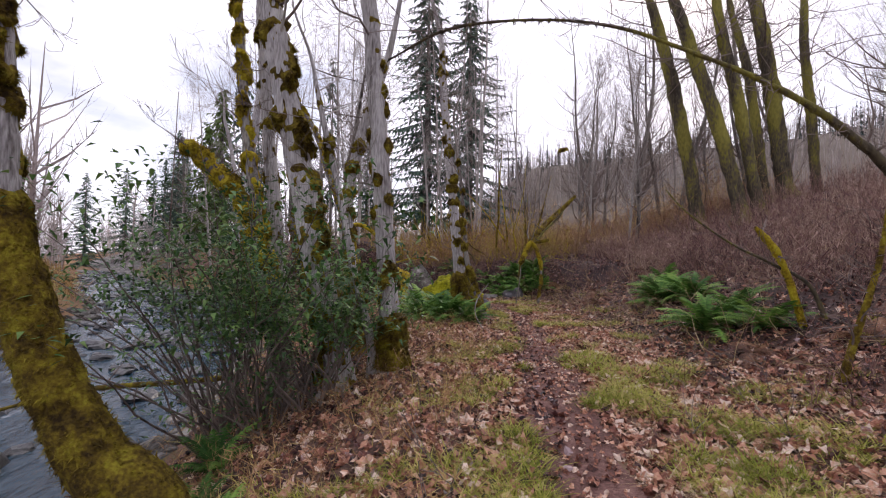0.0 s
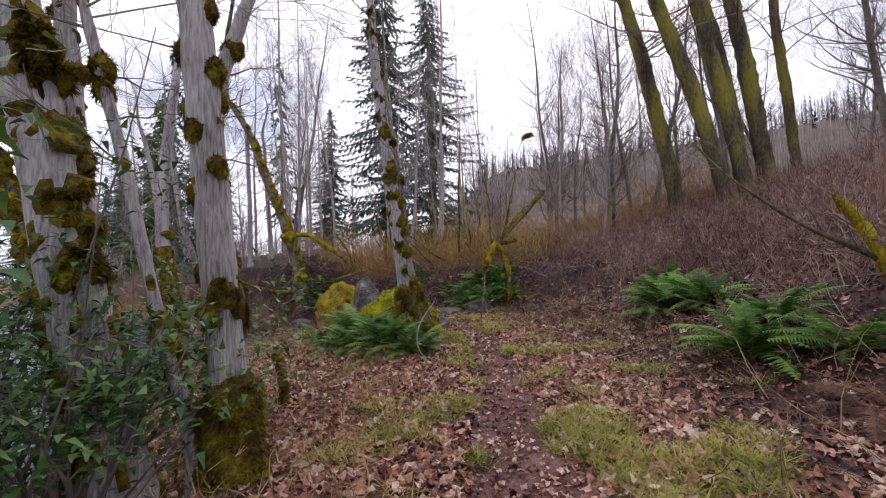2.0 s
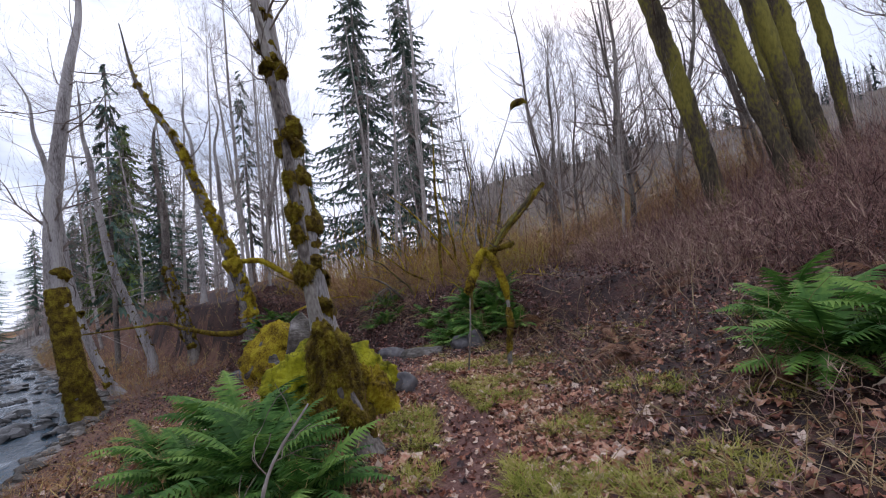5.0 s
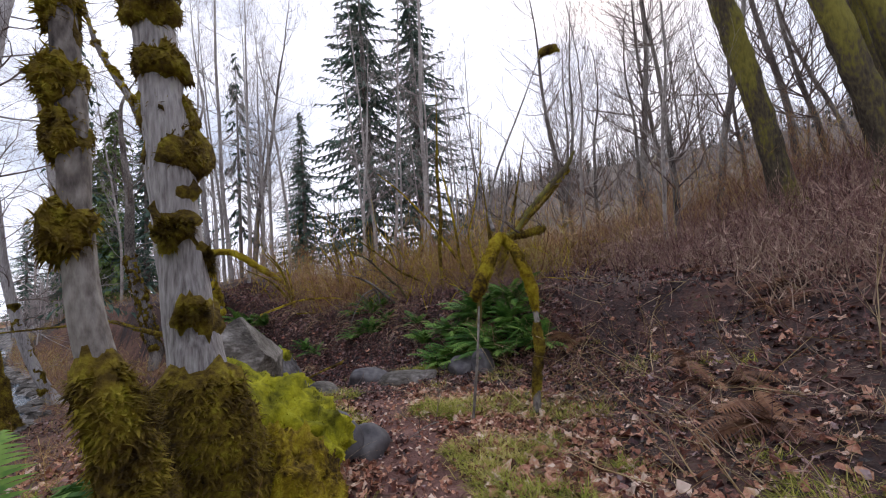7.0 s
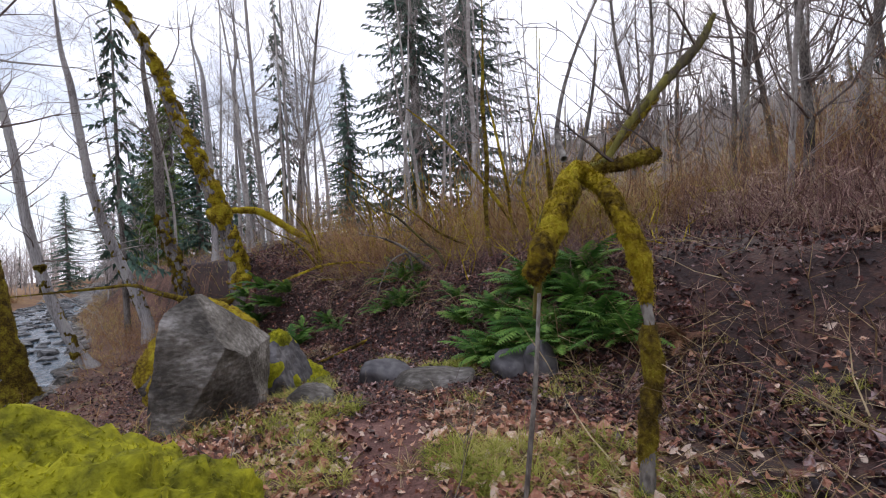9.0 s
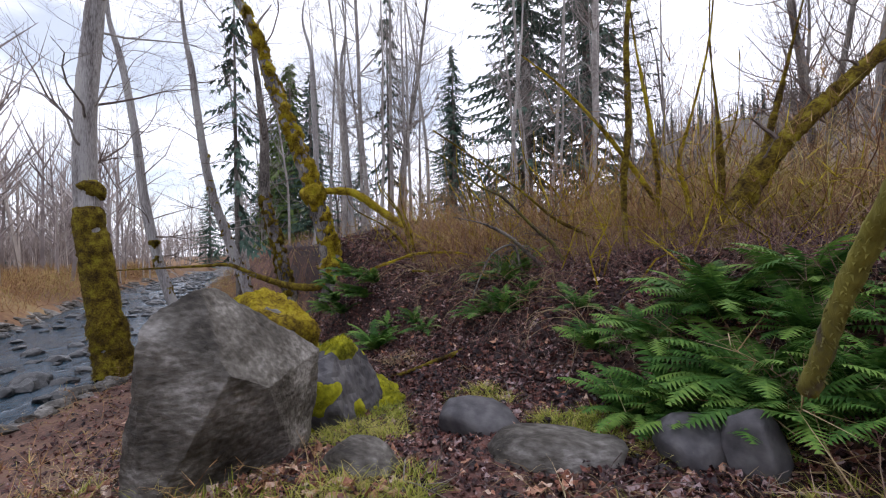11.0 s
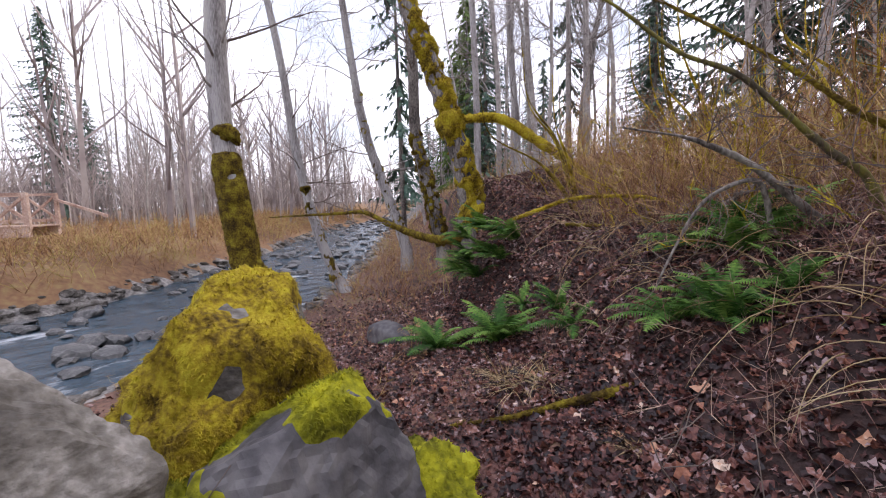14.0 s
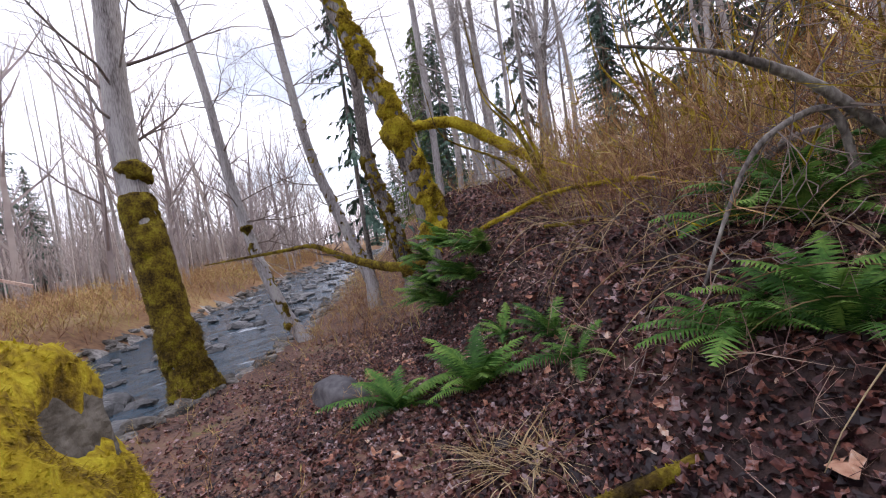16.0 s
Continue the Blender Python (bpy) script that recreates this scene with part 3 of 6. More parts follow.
stem_tree("alder_tree", [(-1.55, 6.3, -0.3, 0.23), (-1.63, 6.3, 0.2, 0.21), (-1.97, 6.3, 1.84, 0.195), (-2.16, 6.3, 2.8, 0.185), (-2.42, 6.3, 4.0, 0.17), (-2.6, 6.3, 5.0, 0.16)],
          "leaning grey alder wrapped in pads of olive moss", "alder tree", ALDER, 12, 4.0, 7, 1.8, 0.6,
          [(0.40, 0.13), (0.31, 0.16), (0.55, 0.17), (0.47, 0.09), (0.62, 0.09)], sleeves=[(0, 0.26, 0.3, 0.10, (0, 0, 0)), (0.22, 0.62, 0.1, 0.12, (0.7, -0.2, 0)), (0.55, 0.8, 0.0, 0.1, (0.3, 0, 0))])
stem_tree("alder_tree", [(-1.08, 6.45, 0.0, 0.078), (-1.1, 6.4, 0.3, 0.066), (-1.39, 6.41, 1.4, 0.054), (-1.58, 6.42, 2.33, 0.046), (-1.8, 6.43, 3.24, 0.044), (-1.95, 6.43, 3.9, 0.036)],
          "thin crooked alder stem spotted with lichen", "alder tree", ALDER, 13, 2.0, 7, 1.5, 0.45, [(0.53, 0.12), (0.56, 0.14)], sides=10, sleeves=[(0, 0.3, 0.2, 0.06, (0, 0, 0)), (0.3, 0.8, -0.1, 0.04, (0, 0, 0))])
stem_tree("alder_tree", [(-2.8, 7.8, -0.6, 0.16), (-3.1, 7.8, 0.9, 0.14), (-3.28, 7.8, 1.8, 0.12), (-3.62, 7.8, 3.6, 0.092), (-3.75, 7.8, 4.9, 0.085), (-3.85, 7.8, 6.2, 0.07)],
          "slender alder covered in beads of bright moss", "alder tree", GREY, 14, 3.0, 7, 1.8, 0.5,
          [(0.48, 0.14), (0.55, 0.16), (0.62, 0.14), (0.69, 0.12), (0.75, 0.12)], MOSS, 10, sleeves=[(0.1, 0.75, 0.22, 0.10, (0.2, -0.3, 0))])
stem_tree("alder_tree", [(-3.1, 8.4, -0.6, 0.16), (-3.3, 8.4, 2.0, 0.135), (-3.5, 8.4, 4.0, 0.12), (-3.7, 8.4, 6.8, 0.105)],
          "grey alder with sparse moss pads near the river", "alder tree", ALDER, 15, 4.0, 8, 2.0, 0.5, [(0.33, 0.12), (0.42, 0.14)], DARKMOSS, 12, sleeves=[(0.1, 0.7, -0.12, 0.08, (0, 0, 0))])
stem_tree("dead_tree", [(-3.0, 7.75, -0.2, 0.14), (-3.4, 7.8, 2.0, 0.13), (-3.9, 7.83, 2.78, 0.12), (-4.35, 7.85, 3.23, 0.11), (-4.86, 7.87, 3.61, 0.09)],
          "broken leaning stem thick with green moss", "dead tree", GREY, 16, 0, 3, 0.9, 0.7,
          [(0.97, 0.16)], MOSS, 10, sleeves=[(0.3, 1.0, 0.75, 0.11, (0, 0, 0.2))])
stem_tree("mossy_tree", [(-2.3, 3.6, -0.85, 0.24), (-2.5, 3.6, -0.45, 0.21), (-2.83, 3.6, -0.15, 0.18), (-3.11, 3.6, 0.25, 0.16), (-3.35, 3.6, 0.75, 0.14), (-3.54, 3.6, 1.31, 0.12),
                         (-3.65, 3.6, 1.86, 0.092), (-3.73, 3.6, 2.71, 0.088), (-3.81, 3.6, 3.65, 0.08)],
          "bent bank tree sheathed in golden moss", "tree", ALDER, 17, 3.0, 5, 1.4, 0.6, [(0.5, 0.10), (0.6, 0.13)], DARKMOSS, 16,
          sleeves=[(0, 0.42, 1.5, 0.07, (0, 0, 0.2)), (0.4, 0.75, 0.1, 0.06, (0, 0, 0))])

stem_tree("alder_tree", [(-1.70, 8.3, -0.5, 0.15), (-1.73, 8.3, 0.2, 0.125), (-1.77, 8.3, 0.83, 0.115), (-1.85, 8.3, 1.57, 0.095), (-1.895, 8.3, 2.08, 0.09), (-1.895, 8.3, 2.6, 0.088), (-1.82, 8.3, 3.25, 0.092), (-1.69, 8.3, 3.82, 0.095), (-1.59, 8.3, 4.2, 0.092)],
          "bowed alder stem knotted with dark moss clumps", "alder tree", ALDER, 18, 4.0, 8, 1.8, 0.45,
          [(0.285, 0.15), (0.335, 0.10), (0.37, 0.12), (0.43, 0.16), (0.47, 0.12), (0.245, 0.09), (0.56, 0.12)], DARKMOSS, 14, sleeves=[(0, 0.23, 0.75, 0.10, (0.2, -0.3, 0))])
stem_tree("alder_tree", [(-2.02, 9.0, -0.5, 0.10), (-2.06, 9.0, 0.5, 0.085), (-2.08, 9.0, 1.2, 0.07), (-2.13, 9.0, 2.14, 0.058), (-2.13, 9.0, 2.7, 0.052), (-2.1, 9.0, 3.35, 0.046), (-1.99, 9.0, 3.85, 0.042)],
          "slim alder stem with mossy lower half on the bank", "alder tree", GREY, 19, 3.0, 6, 1.4, 0.5, [(0.28, 0.14), (0.4, 0.12), (0.47, 0.10), (0.54, 0.10)], DARKMOSS, 10, sleeves=[(0, 0.3, 0.4, 0.06, (0, 0, 0)), (0.3, 0.6, 0.0, 0.04, (0, 0, 0))])

# the pair beside the path
stem_tree("alder_tree", [(0.50, 13.1, -0.1, 0.27), (0.46, 13.1, 0.45, 0.23), (0.37, 13.1, 1.18, 0.185), (0.28, 13.1, 1.78, 0.15), (0.20, 13.1, 2.7, 0.143), (0.12, 13.1, 3.5, 0.135), (-0.05, 13.1, 5.2, 0.125), (-0.2, 13.1, 6.7, 0.112)],
          "thick alder ringed with moss collars on a mossy root", "alder tree", ALDER, 21, 4.5, 8, 2.0, 0.55,
          [(0.245, 0.20), (0.27, 0.17), (0.30, 0.14), (0.335, 0.17), (0.36, 0.16), (0.42, 0.12)], sleeves=[(0, 0.125, 1.4, 0.11, (0, 0, 0)), (0.12, 0.24, 0.25, 0.09, (0.4, -0.3, 0)), (0.4, 0.7, 0.15, 0.08, (0, 0, 0))])
stem_tree("alder_tree", [(0.98, 11.9, -0.05, 0.12), (0.85, 11.9, 0.36, 0.10), (0.71, 11.9, 0.77, 0.088), (0.62, 11.9, 1.17, 0.076), (0.53, 11.9, 1.52, 0.064), (0.48, 11.9, 1.9, 0.062), (0.46, 11.91, 2.3, 0.06), (0.42, 11.91, 2.75, 0.052), (0.35, 11.92, 3.5, 0.045), (0.22, 11.92, 4.5, 0.04)],
          "slim curved alder stem with knots of moss", "alder tree", GREY, 22, 3.0, 7, 1.6, 0.55,
          [(0.245, 0.15), (0.30, 0.10), (0.34, 0.13), (0.39, 0.12), (0.45, 0.10)], sleeves=[(0, 0.2, 0.45, 0.06, (0.5, 0, 0)), (0.25, 0.6, 0.05, 0.05, (0, 0, 0))])

# the leaning mossy trunk on the knoll, with a low mossy bough
knoll_tree = stem_tree("leaning_alder", [(-5.5, 26.95, 0.3, 0.34), (-5.62, 26.9, 0.95, 0.30), (-5.8, 26.8, 2.1, 0.28), (-6.1, 26.6, 3.45, 0.26), (-6.5, 26.4, 4.85, 0.235), (-7.05, 26.2, 6.4, 0.21)],
                       "big leaning trunk striped with yellow moss on the knoll", "alder tree", GREY, 31, 8.0, 9, 3.0, 0.5,
                       [(0.22, 0.3)], MOSS, 20, sleeves=[(0.02, 0.25, 0.25, 0.11, (0.9, -0.2, 0)), (0.2, 0.62, 0.35, 0.12, (0.9, -0.2, 0.3)), (0.6, 0.9, 0.2, 0.1, (0.5, 0, 0.3))])
bough_line, bough_rad = spline([(-6.0, 26.7, 3.55, 0.10), (-5.45, 27.3, 3.62, 0.12), (-5.0, 27.62, 3.45, 0.13), (-4.36, 27.84, 2.95, 0.13), (-3.74, 28.03, 2.5, 0.10), (-3.2, 28.19, 2.05, 0.04)], 0.08)
g = Geo()
bough_off = Vector(knoll_tree.location)
g.tube([p - bough_off for p in bough_line], bough_rad, 12, 0.35, 9.0)
fuzz(g, surface_points(g, 900, 4), 0.05, 4)
part("bough", g, MOSS, knoll_tree, "low bough sleeved in yellow moss", True)
g = Geo()
sp = Vector((-5.35, 26.62, 1.0)) - bough_off
for k in range(9):
    g.blade(sp + Vector((rng.gauss(0, 0.06), rng.gauss(0, 0.05), -0.1)), (rng.gauss(-0.2, 0.1), rng.gauss(0, 0.1), 1), rng.uniform(0.5, 0.95), 0.09, 0.1, 2)
part("splintered_wood", g, PALEWOOD, knoll_tree, "pale splintered wood at the trunk's foot")
stem_tree("alder_tree", [(-9.95, 23.25, -1.6, 0.37), (-10.15, 23.1, -0.2, 0.32), (-10.35, 22.95, 1.8, 0.30), (-10.52, 22.88, 3.3, 0.275), (-10.5, 22.88, 5.3, 0.255), (-10.4, 22.95, 6.9, 0.24)],
          "tall white-barked alder with mossy lower trunk by the river", "alder tree", ALDER, 32, 11.0, 14, 3.4, 0.3,
          [(0.255, 0.22)], DARKMOSS, 20, 0.08, sleeves=[(0, 0.09, 1.2, 0.14, (0.4, -0.3, 0)), (0.06, 0.235, 1.3, 0.09, (0.5, -0.2, 0))])
stem_tree("alder_tree", [(-11.2, 26.9, -1.5, 0.19), (-11.45, 26.7, -0.9, 0.175), (-11.8, 26.43, 0.25, 0.17), (-12.1, 26.18, 1.8, 0.155), (-12.34, 25.96, 3.7, 0.145), (-12.5, 25.81, 5.9, 0.125), (-12.8, 25.6, 8.2, 0.105)],
          "slim bare alder leaning over the water", "alder tree", ALDER, 33, 4.0, 20, 2.8, 0.25, [(0.05, 0.12)], DARKMOSS, 10, 0.1, sleeves=[(0.05, 0.3, 0.1, 0.06, (0, 0, 0))])
stem_tree("alder_tree", [(-11.9, 30.5, -0.4, 0.24), (-12.16, 30.35, 0.7, 0.21), (-12.54, 30.0, 2.2, 0.195), (-13.06, 29.56, 4.5, 0.175), (-13.37, 29.3, 7.3, 0.15), (-13.53, 29.15, 9.4, 0.13)],
          "slim lichen-grey alder above the river bank", "alder tree", ALDER, 34, 4.0, 18, 2.8, 0.25, [], DARKMOSS, 10, 0.1, sleeves=[(0, 0.5, -0.1, 0.08, (0, 0, 0))])
stem_tree("alder_tree", [(-9.9, 30.6, -0.3, 0.3), (-10.1, 30.48, 0.6, 0.27), (-10.38, 30.23, 2.3, 0.25), (-10.65, 30.0, 4.2, 0.21), (-10.66, 30.0, 6.6, 0.18)],
          "dark mossy alder stem behind the leaning trunk", "alder tree", GREY, 35, 6.0, 12, 2.6, 0.35, [], DARKMOSS, 10, 0.1, sleeves=[(0, 0.35, 0.4, 0.12, (0, 0, 0))])
stem_tree("birch_tree", [(-10.3, 36.85, 0.3, 0.2), (-10.4, 36.78, 4.3, 0.17), (-10.57, 36.63, 8.2, 0.15), (-10.64, 36.57, 10.8, 0.13)],
          "straight pale birch behind the knoll", "birch tree", ALDER, 36, 5.0, 12, 2.2, 0.3, [], DARKMOSS, 9, 0.06, fine=False)
stem_tree("birch_tree", [(-11.0, 34.24, 0.0, 0.18), (-10.95, 34.3, 5.4, 0.15), (-11.03, 34.22, 10.2, 0.13)],
          "straight pale birch behind the knoll", "birch tree", ALDER, 37, 5.0, 12, 2.2, 0.3, [], DARKMOSS, 9, 0.06, fine=False)

# the big maples up the slope
for k, (x, y, z1, xt, r) in enumerate([(12.1, 21.7, 5.0, -1.5, 0.34), (12.5, 19.1, 4.6, -2.3, 0.31), (13.2, 19.0, 4.8, -1.5, 0.26), (16.3, 22.6, 5.0, -1.1, 0.24), (17.0, 22.4, 6.0, -1.0, 0.40), (19.6, 23.5, 6.0, -0.6, 0.26)]):
    b = hz(x, y)
    stem_tree("maple_tree", [(x + 0.3, y, b - 0.2, r * 1.15), (x, y, z1, r * 0.9), (x + xt * 0.45, y, z1 + 3.6, r * 0.92), (x + xt, y, z1 + 7.2, r * 0.8)],
              "tall dark maple trunk furred with moss", "maple tree", MAPLE, 41 + k, 9.0, 12, 4.5, 0.42, [], sides=18, lump=0.30, fine=False, group="maples up the slope")


def bare_variant(name, seed, height, r, bark, bend=0.05, first=0.35, limbs=26, length=2.6, rise=0.5, forks=0):
    """A leafless tree for the middle distance."""
    rnd = random.Random(seed)
    tree = thing(name, (0, 0, -50), "leafless grey woodland tree with fine twigs", "bare tree", "bare woodland trees")
    line, radii, p = [], [], Vector((0, 0, -0.4))
    d = Vector((rnd.gauss(0, bend), rnd.gauss(0, bend), 1)).normalized()
    n = 16
    for i in range(n + 1):
        line.append(p.copy())
        radii.append(max(0.012, r * (1 - 0.92 * i / n)))
        d = (d + Vector((rnd.gauss(0, bend), rnd.gauss(0, bend), 0.1))).normalized()
        p += d * height / n
    g = Geo()
    g.tube(line, radii, 7)
    part("trunk", g, bark, tree, smooth=True)
    g = Geo()
    for k in range(limbs):
        i = int(n * rnd.uniform(first, 0.97))
        ang = rnd.uniform(0, 6.28)
        branch(g, line[i], Vector((math.cos(ang), math.sin(ang), rnd.uniform(0.1, 0.9))), length * (1.15 - 0.6 * i / n) * rnd.uniform(0.6, 1.3), max(0.009, radii[i] * 0.30), 2, rnd, 4, rise, 0.17, 5, 0.55, 0.8)
    tagged(part("crown", g, PALETWIG if bark is PALETWIG else TWIG, tree), kind="stuff")
    return tree


def conifer_variant(name, seed, height, r, needles, reach=3.4, first=0.08, droop=0.35, tiers=46, gaps=0.15, per=9):
    """A fir whose boughs sweep down and turn up at the ends, uneven and with sky between them."""
    rnd = random.Random(seed)
    tree = thing(name, (0, 0, -50), "tall green fir with drooping uneven boughs", "conifer", "conifers behind the wood")
    g = Geo()
    g.tube([(0, 0, -0.5), (0.05, 0, height * 0.5), (0, 0, height)], [r, r * 0.6, 0.02], 8)
    part("trunk", g, GREY, tree, smooth=True)
    g = Geo()
    for k in range(tiers):
        u = k / (tiers - 1)
        z = height * (first + (1 - first) * u ** 0.92)
        length = reach * (1 - u) ** 0.75 + 0.3
        for b in range(per):
            if rnd.random() < gaps:
                continue
            ang = rnd.uniform(0, 6.28)
            ln = length * rnd.uniform(0.35, 1.25)
            d = Vector((math.cos(ang), math.sin(ang), rnd.uniform(-0.15, 0.25)))
            p = Vector((0, 0, z + rnd.uniform(-0.4, 0.4)))
            steps = max(2, int(ln / 0.34))
            for q in range(steps):
                t = q / steps
                d = (d + Vector((rnd.gauss(0, 0.05), rnd.gauss(0, 0.05), -droop / steps if t < 0.6 else 1.2 * droop / steps))).normalized()
                p = p + d * ln / steps
                side = d.cross(Vector((0, 0, 1))).normalized()
                for sgn in (-1, 1):
                    o = (d * 0.8 + side * sgn * rnd.uniform(0.4, 1.1) + Vector((0, 0, rnd.uniform(-0.8, 0.1)))).normalized()
                    g.blade(p, o, 0.62 * (1.1 - 0.6 * t) * rnd.uniform(0.5, 1.2) * (0.5 + 0.5 * ln / reach), 0.25, 0.6, 2)
                g.blade(p - d * 0.2, d + Vector((0, 0, rnd.uniform(-0.2, 0.2))), 0.6, 0.19, 0.3, 2)
    tagged(part("crown", g, needles, tree), kind="stuff")
    return tree


BARE = [bare_variant("bare_tree", 101, 20, 0.12, PALETWIG, 0.03, 0.2, 40, 3.2, 0.45), bare_variant("bare_tree", 102, 24, 0.14, PALETWIG, 0.025, 0.25, 42, 3.4, 0.4),
        bare_variant("bare_tree", 103, 14, 0.14, GREY, 0.07, 0.2, 40, 3.6, 0.6), bare_variant("bare_tree", 104, 18, 0.17, GREY, 0.05, 0.2, 44, 4.2, 0.6),
        bare_variant("bare_tree", 105, 12, 0.09, PALETWIG, 0.05, 0.12, 34, 2.4, 0.8), bare_variant("bare_tree", 106, 25, 0.13, PALETWIG, 0.03, 0.3, 40, 3.2, 0.35)]
FIRS = [conifer_variant("fir_tree", 111, 20, 0.36, CONIFER, 4.2, 0.06, 0.5, 50), conifer_variant("fir_tree", 112, 20, 0.34, CONIFER, 3.6, 0.12, 0.6, 46), conifer_variant("cedar_tree", 113, 12, 0.3, CEDAR, 2.6, 0.03, 0.7, 46, 0.1, 8),
        conifer_variant("fir_tree", 114, 18.5, 0.16, CONIFER, 1.9, 0.18, 1.1, 40, 0.45, 5)]
tagged(FIRS[2], "bushy yellow-green cedar near the river", "conifer")


def put_tree(src, x, y, s=1.0, turn=None, sink=0.0, lean=0.0):
    m = Matrix.Translation((x, y, hz(x, y) - sink)) @ Euler((lean * rng.uniform(-1, 1), lean * rng.uniform(-1, 1), rng.uniform(0, 6.28) if turn is None else turn)).to_matrix().to_4x4()
    ob = copy_thing(src, m)
    ob.scale = (s, s, s)
    return ob


# firs that stand out
put_tree(FIRS[0], 2.9, 60, 1.8)
put_tree(FIRS[1], -2.8, 58, 1.9)
put_tree(FIRS[0], -67, 28, 1.18)
put_tree(FIRS[0], -23, 52, 0.8)
put_tree(FIRS[0], -11, 60, 0.7)
put_tree(FIRS[1], -32, 80, 0.9)
put_tree(FIRS[0], -38, 86, 0.8)
put_tree(FIRS[1], -66, 31, 0.7)
put_tree(FIRS[3], -16.2, 34.6)
put_tree(FIRS[3], -12.5, 47, 1.05)
put_tree(FIRS[2], -31, 60, 1.75)
put_tree(FIRS[2], -34.5, 63, 1.45)
for k in range(9):
    y = rng.uniform(76, 104)
    put_tree(FIRS[k % 2], -y * rng.uniform(0.60, 0.86), y, rng.uniform(0.75, 1.15))
# bare wood ahead, across the river and up the slope
for k in range(13):
    x, y = rng.uniform(-14, 9), rng.uniform(33, 62)
    if x > edge(y) + 1.5:
        put_tree(rng.choice(BARE), x, y, rng.uniform(0.75, 1.15), lean=0.05)
for k in range(36):
    y = rng.uniform(14, 85)
    x = float(edge(y)) - 15 - abs(rng.gauss(0, 16)) - 3
    if -40 < x < -16 and y < 27:
        continue
    put_tree(rng.choice((BARE[0], BARE[1], BARE[5], BARE[4])), x, y, rng.uniform(0.75, 1.3), lean=0.05)
for k in range(7):
    x, y = rng.uniform(-12.5, -3.0), rng.uniform(30, 42)
    if x > edge(y) + 1.5:
        put_tree(rng.choice((BARE[0], BARE[1], BARE[5])), x, y, rng.uniform(0.6, 0.95), lean=0.05)
for k in range(6):
    put_tree(BARE[2 + k % 2], rng.uniform(9.5, 22), rng.uniform(23, 34), rng.uniform(0.75, 1.0), lean=0.12)
for k in range(30):
    x, y = rng.uniform(8, 34), rng.uniform(22, 60)
    put_tree(rng.choice(BARE[2:5]), x, y, rng.uniform(0.8, 1.25), lean=0.10)
for k in range(16):
    y = rng.uniform(33, 78)
    x = float(edge(y)) + rng.uniform(2.5, 22)
    put_tree(rng.choice((BARE[0], BARE[1], BARE[5], BARE[3])), x, y, rng.uniform(0.8, 1.3), lean=0.07)
put_tree(FIRS[1], -8.5, 52, 0.8)
for k in range(16):
    x, y = rng.uniform(20, 40), rng.uniform(5, 24)
    put_tree(rng.choice(BARE[2:5]), x, y, rng.uniform(0.8, 1.2), lean=0.10)
for k in range(12):
    y = rng.uniform(-14, -3)
    put_tree(rng.choice(BARE), rng.choice((-1, 1)) * rng.uniform(5, 16) + 2, y, 0.9, lean=0.06)
for src in BARE + FIRS:
    for o in (*src.children, src):
        bpy.data.objects.remove(o)

# ---- woods on the hill ----
def far_bare(seed):
    r, g = random.Random(seed), Geo()
    g.tube([(0, 0, -1), (r.uniform(-0.4, 0.4), 0, 5), (r.uniform(-0.8, 0.8), 0, 10)], [0.10, 0.08, 0.02], 3)
    for _ in range(34):
        z = r.uniform(2, 9.5)
        a = r.uniform(0, 6.28)
        g.blade((0, 0, z), (math.cos(a), math.sin(a), r.uniform(0.5, 1.5)), r.uniform(1.0, 3.2), 0.07, -0.3, 2)
    return g


def far_crown(seed):
    """A forked leafless tree with a fine rounded crown."""
    r, g = random.Random(seed), Geo()
    lean = r.uniform(-0.7, 0.7)
    g.tube([(0, 0, -1), (lean * 0.5, 0, 4), (lean, 0, 8.5)], [0.11, 0.08, 0.015], 3)
    for _ in range(11):
        z, a = r.uniform(1.5, 6.5), r.uniform(0, 6.28)
        p, d = Vector((lean * z / 8.5, 0, z)), Vector((math.cos(a), math.sin(a), r.uniform(0.7, 1.8))).normalized()
        ln = r.uniform(1.6, 4.0)
        mid, tip = p + d * ln * 0.5, p + d * ln * 0.9 + Vector((0, 0, 0.35))
        g.tube([p, mid, tip], [0.045, 0.03, 0.008], 3)
        for k in range(8):
            o = d + Vector((r.gauss(0, 0.7), r.gauss(0, 0.7), r.gauss(0.3, 0.4)))
            g.blade(p.lerp(tip, r.uniform(0.25, 1)), o, r.uniform(0.5, 1.6), 0.028, -0.2, 2)
    return g


def far_fir(seed):
    r, g = random.Random(seed), Geo()
    for k in range(60):
        u = r.random() ** 1.3
        a = r.uniform(0, 6.28)
        g.blade((0, 0, 14 * u), (math.cos(a), math.sin(a), -0.15), 2.6 * (1 - u) + 0.3, 1.1 * (1 - u) + 0.25, 0.5, 2)
    g.tube([(0, 0, -1), (0, 0, 14)], [0.25, 0.02], 3)
    return g


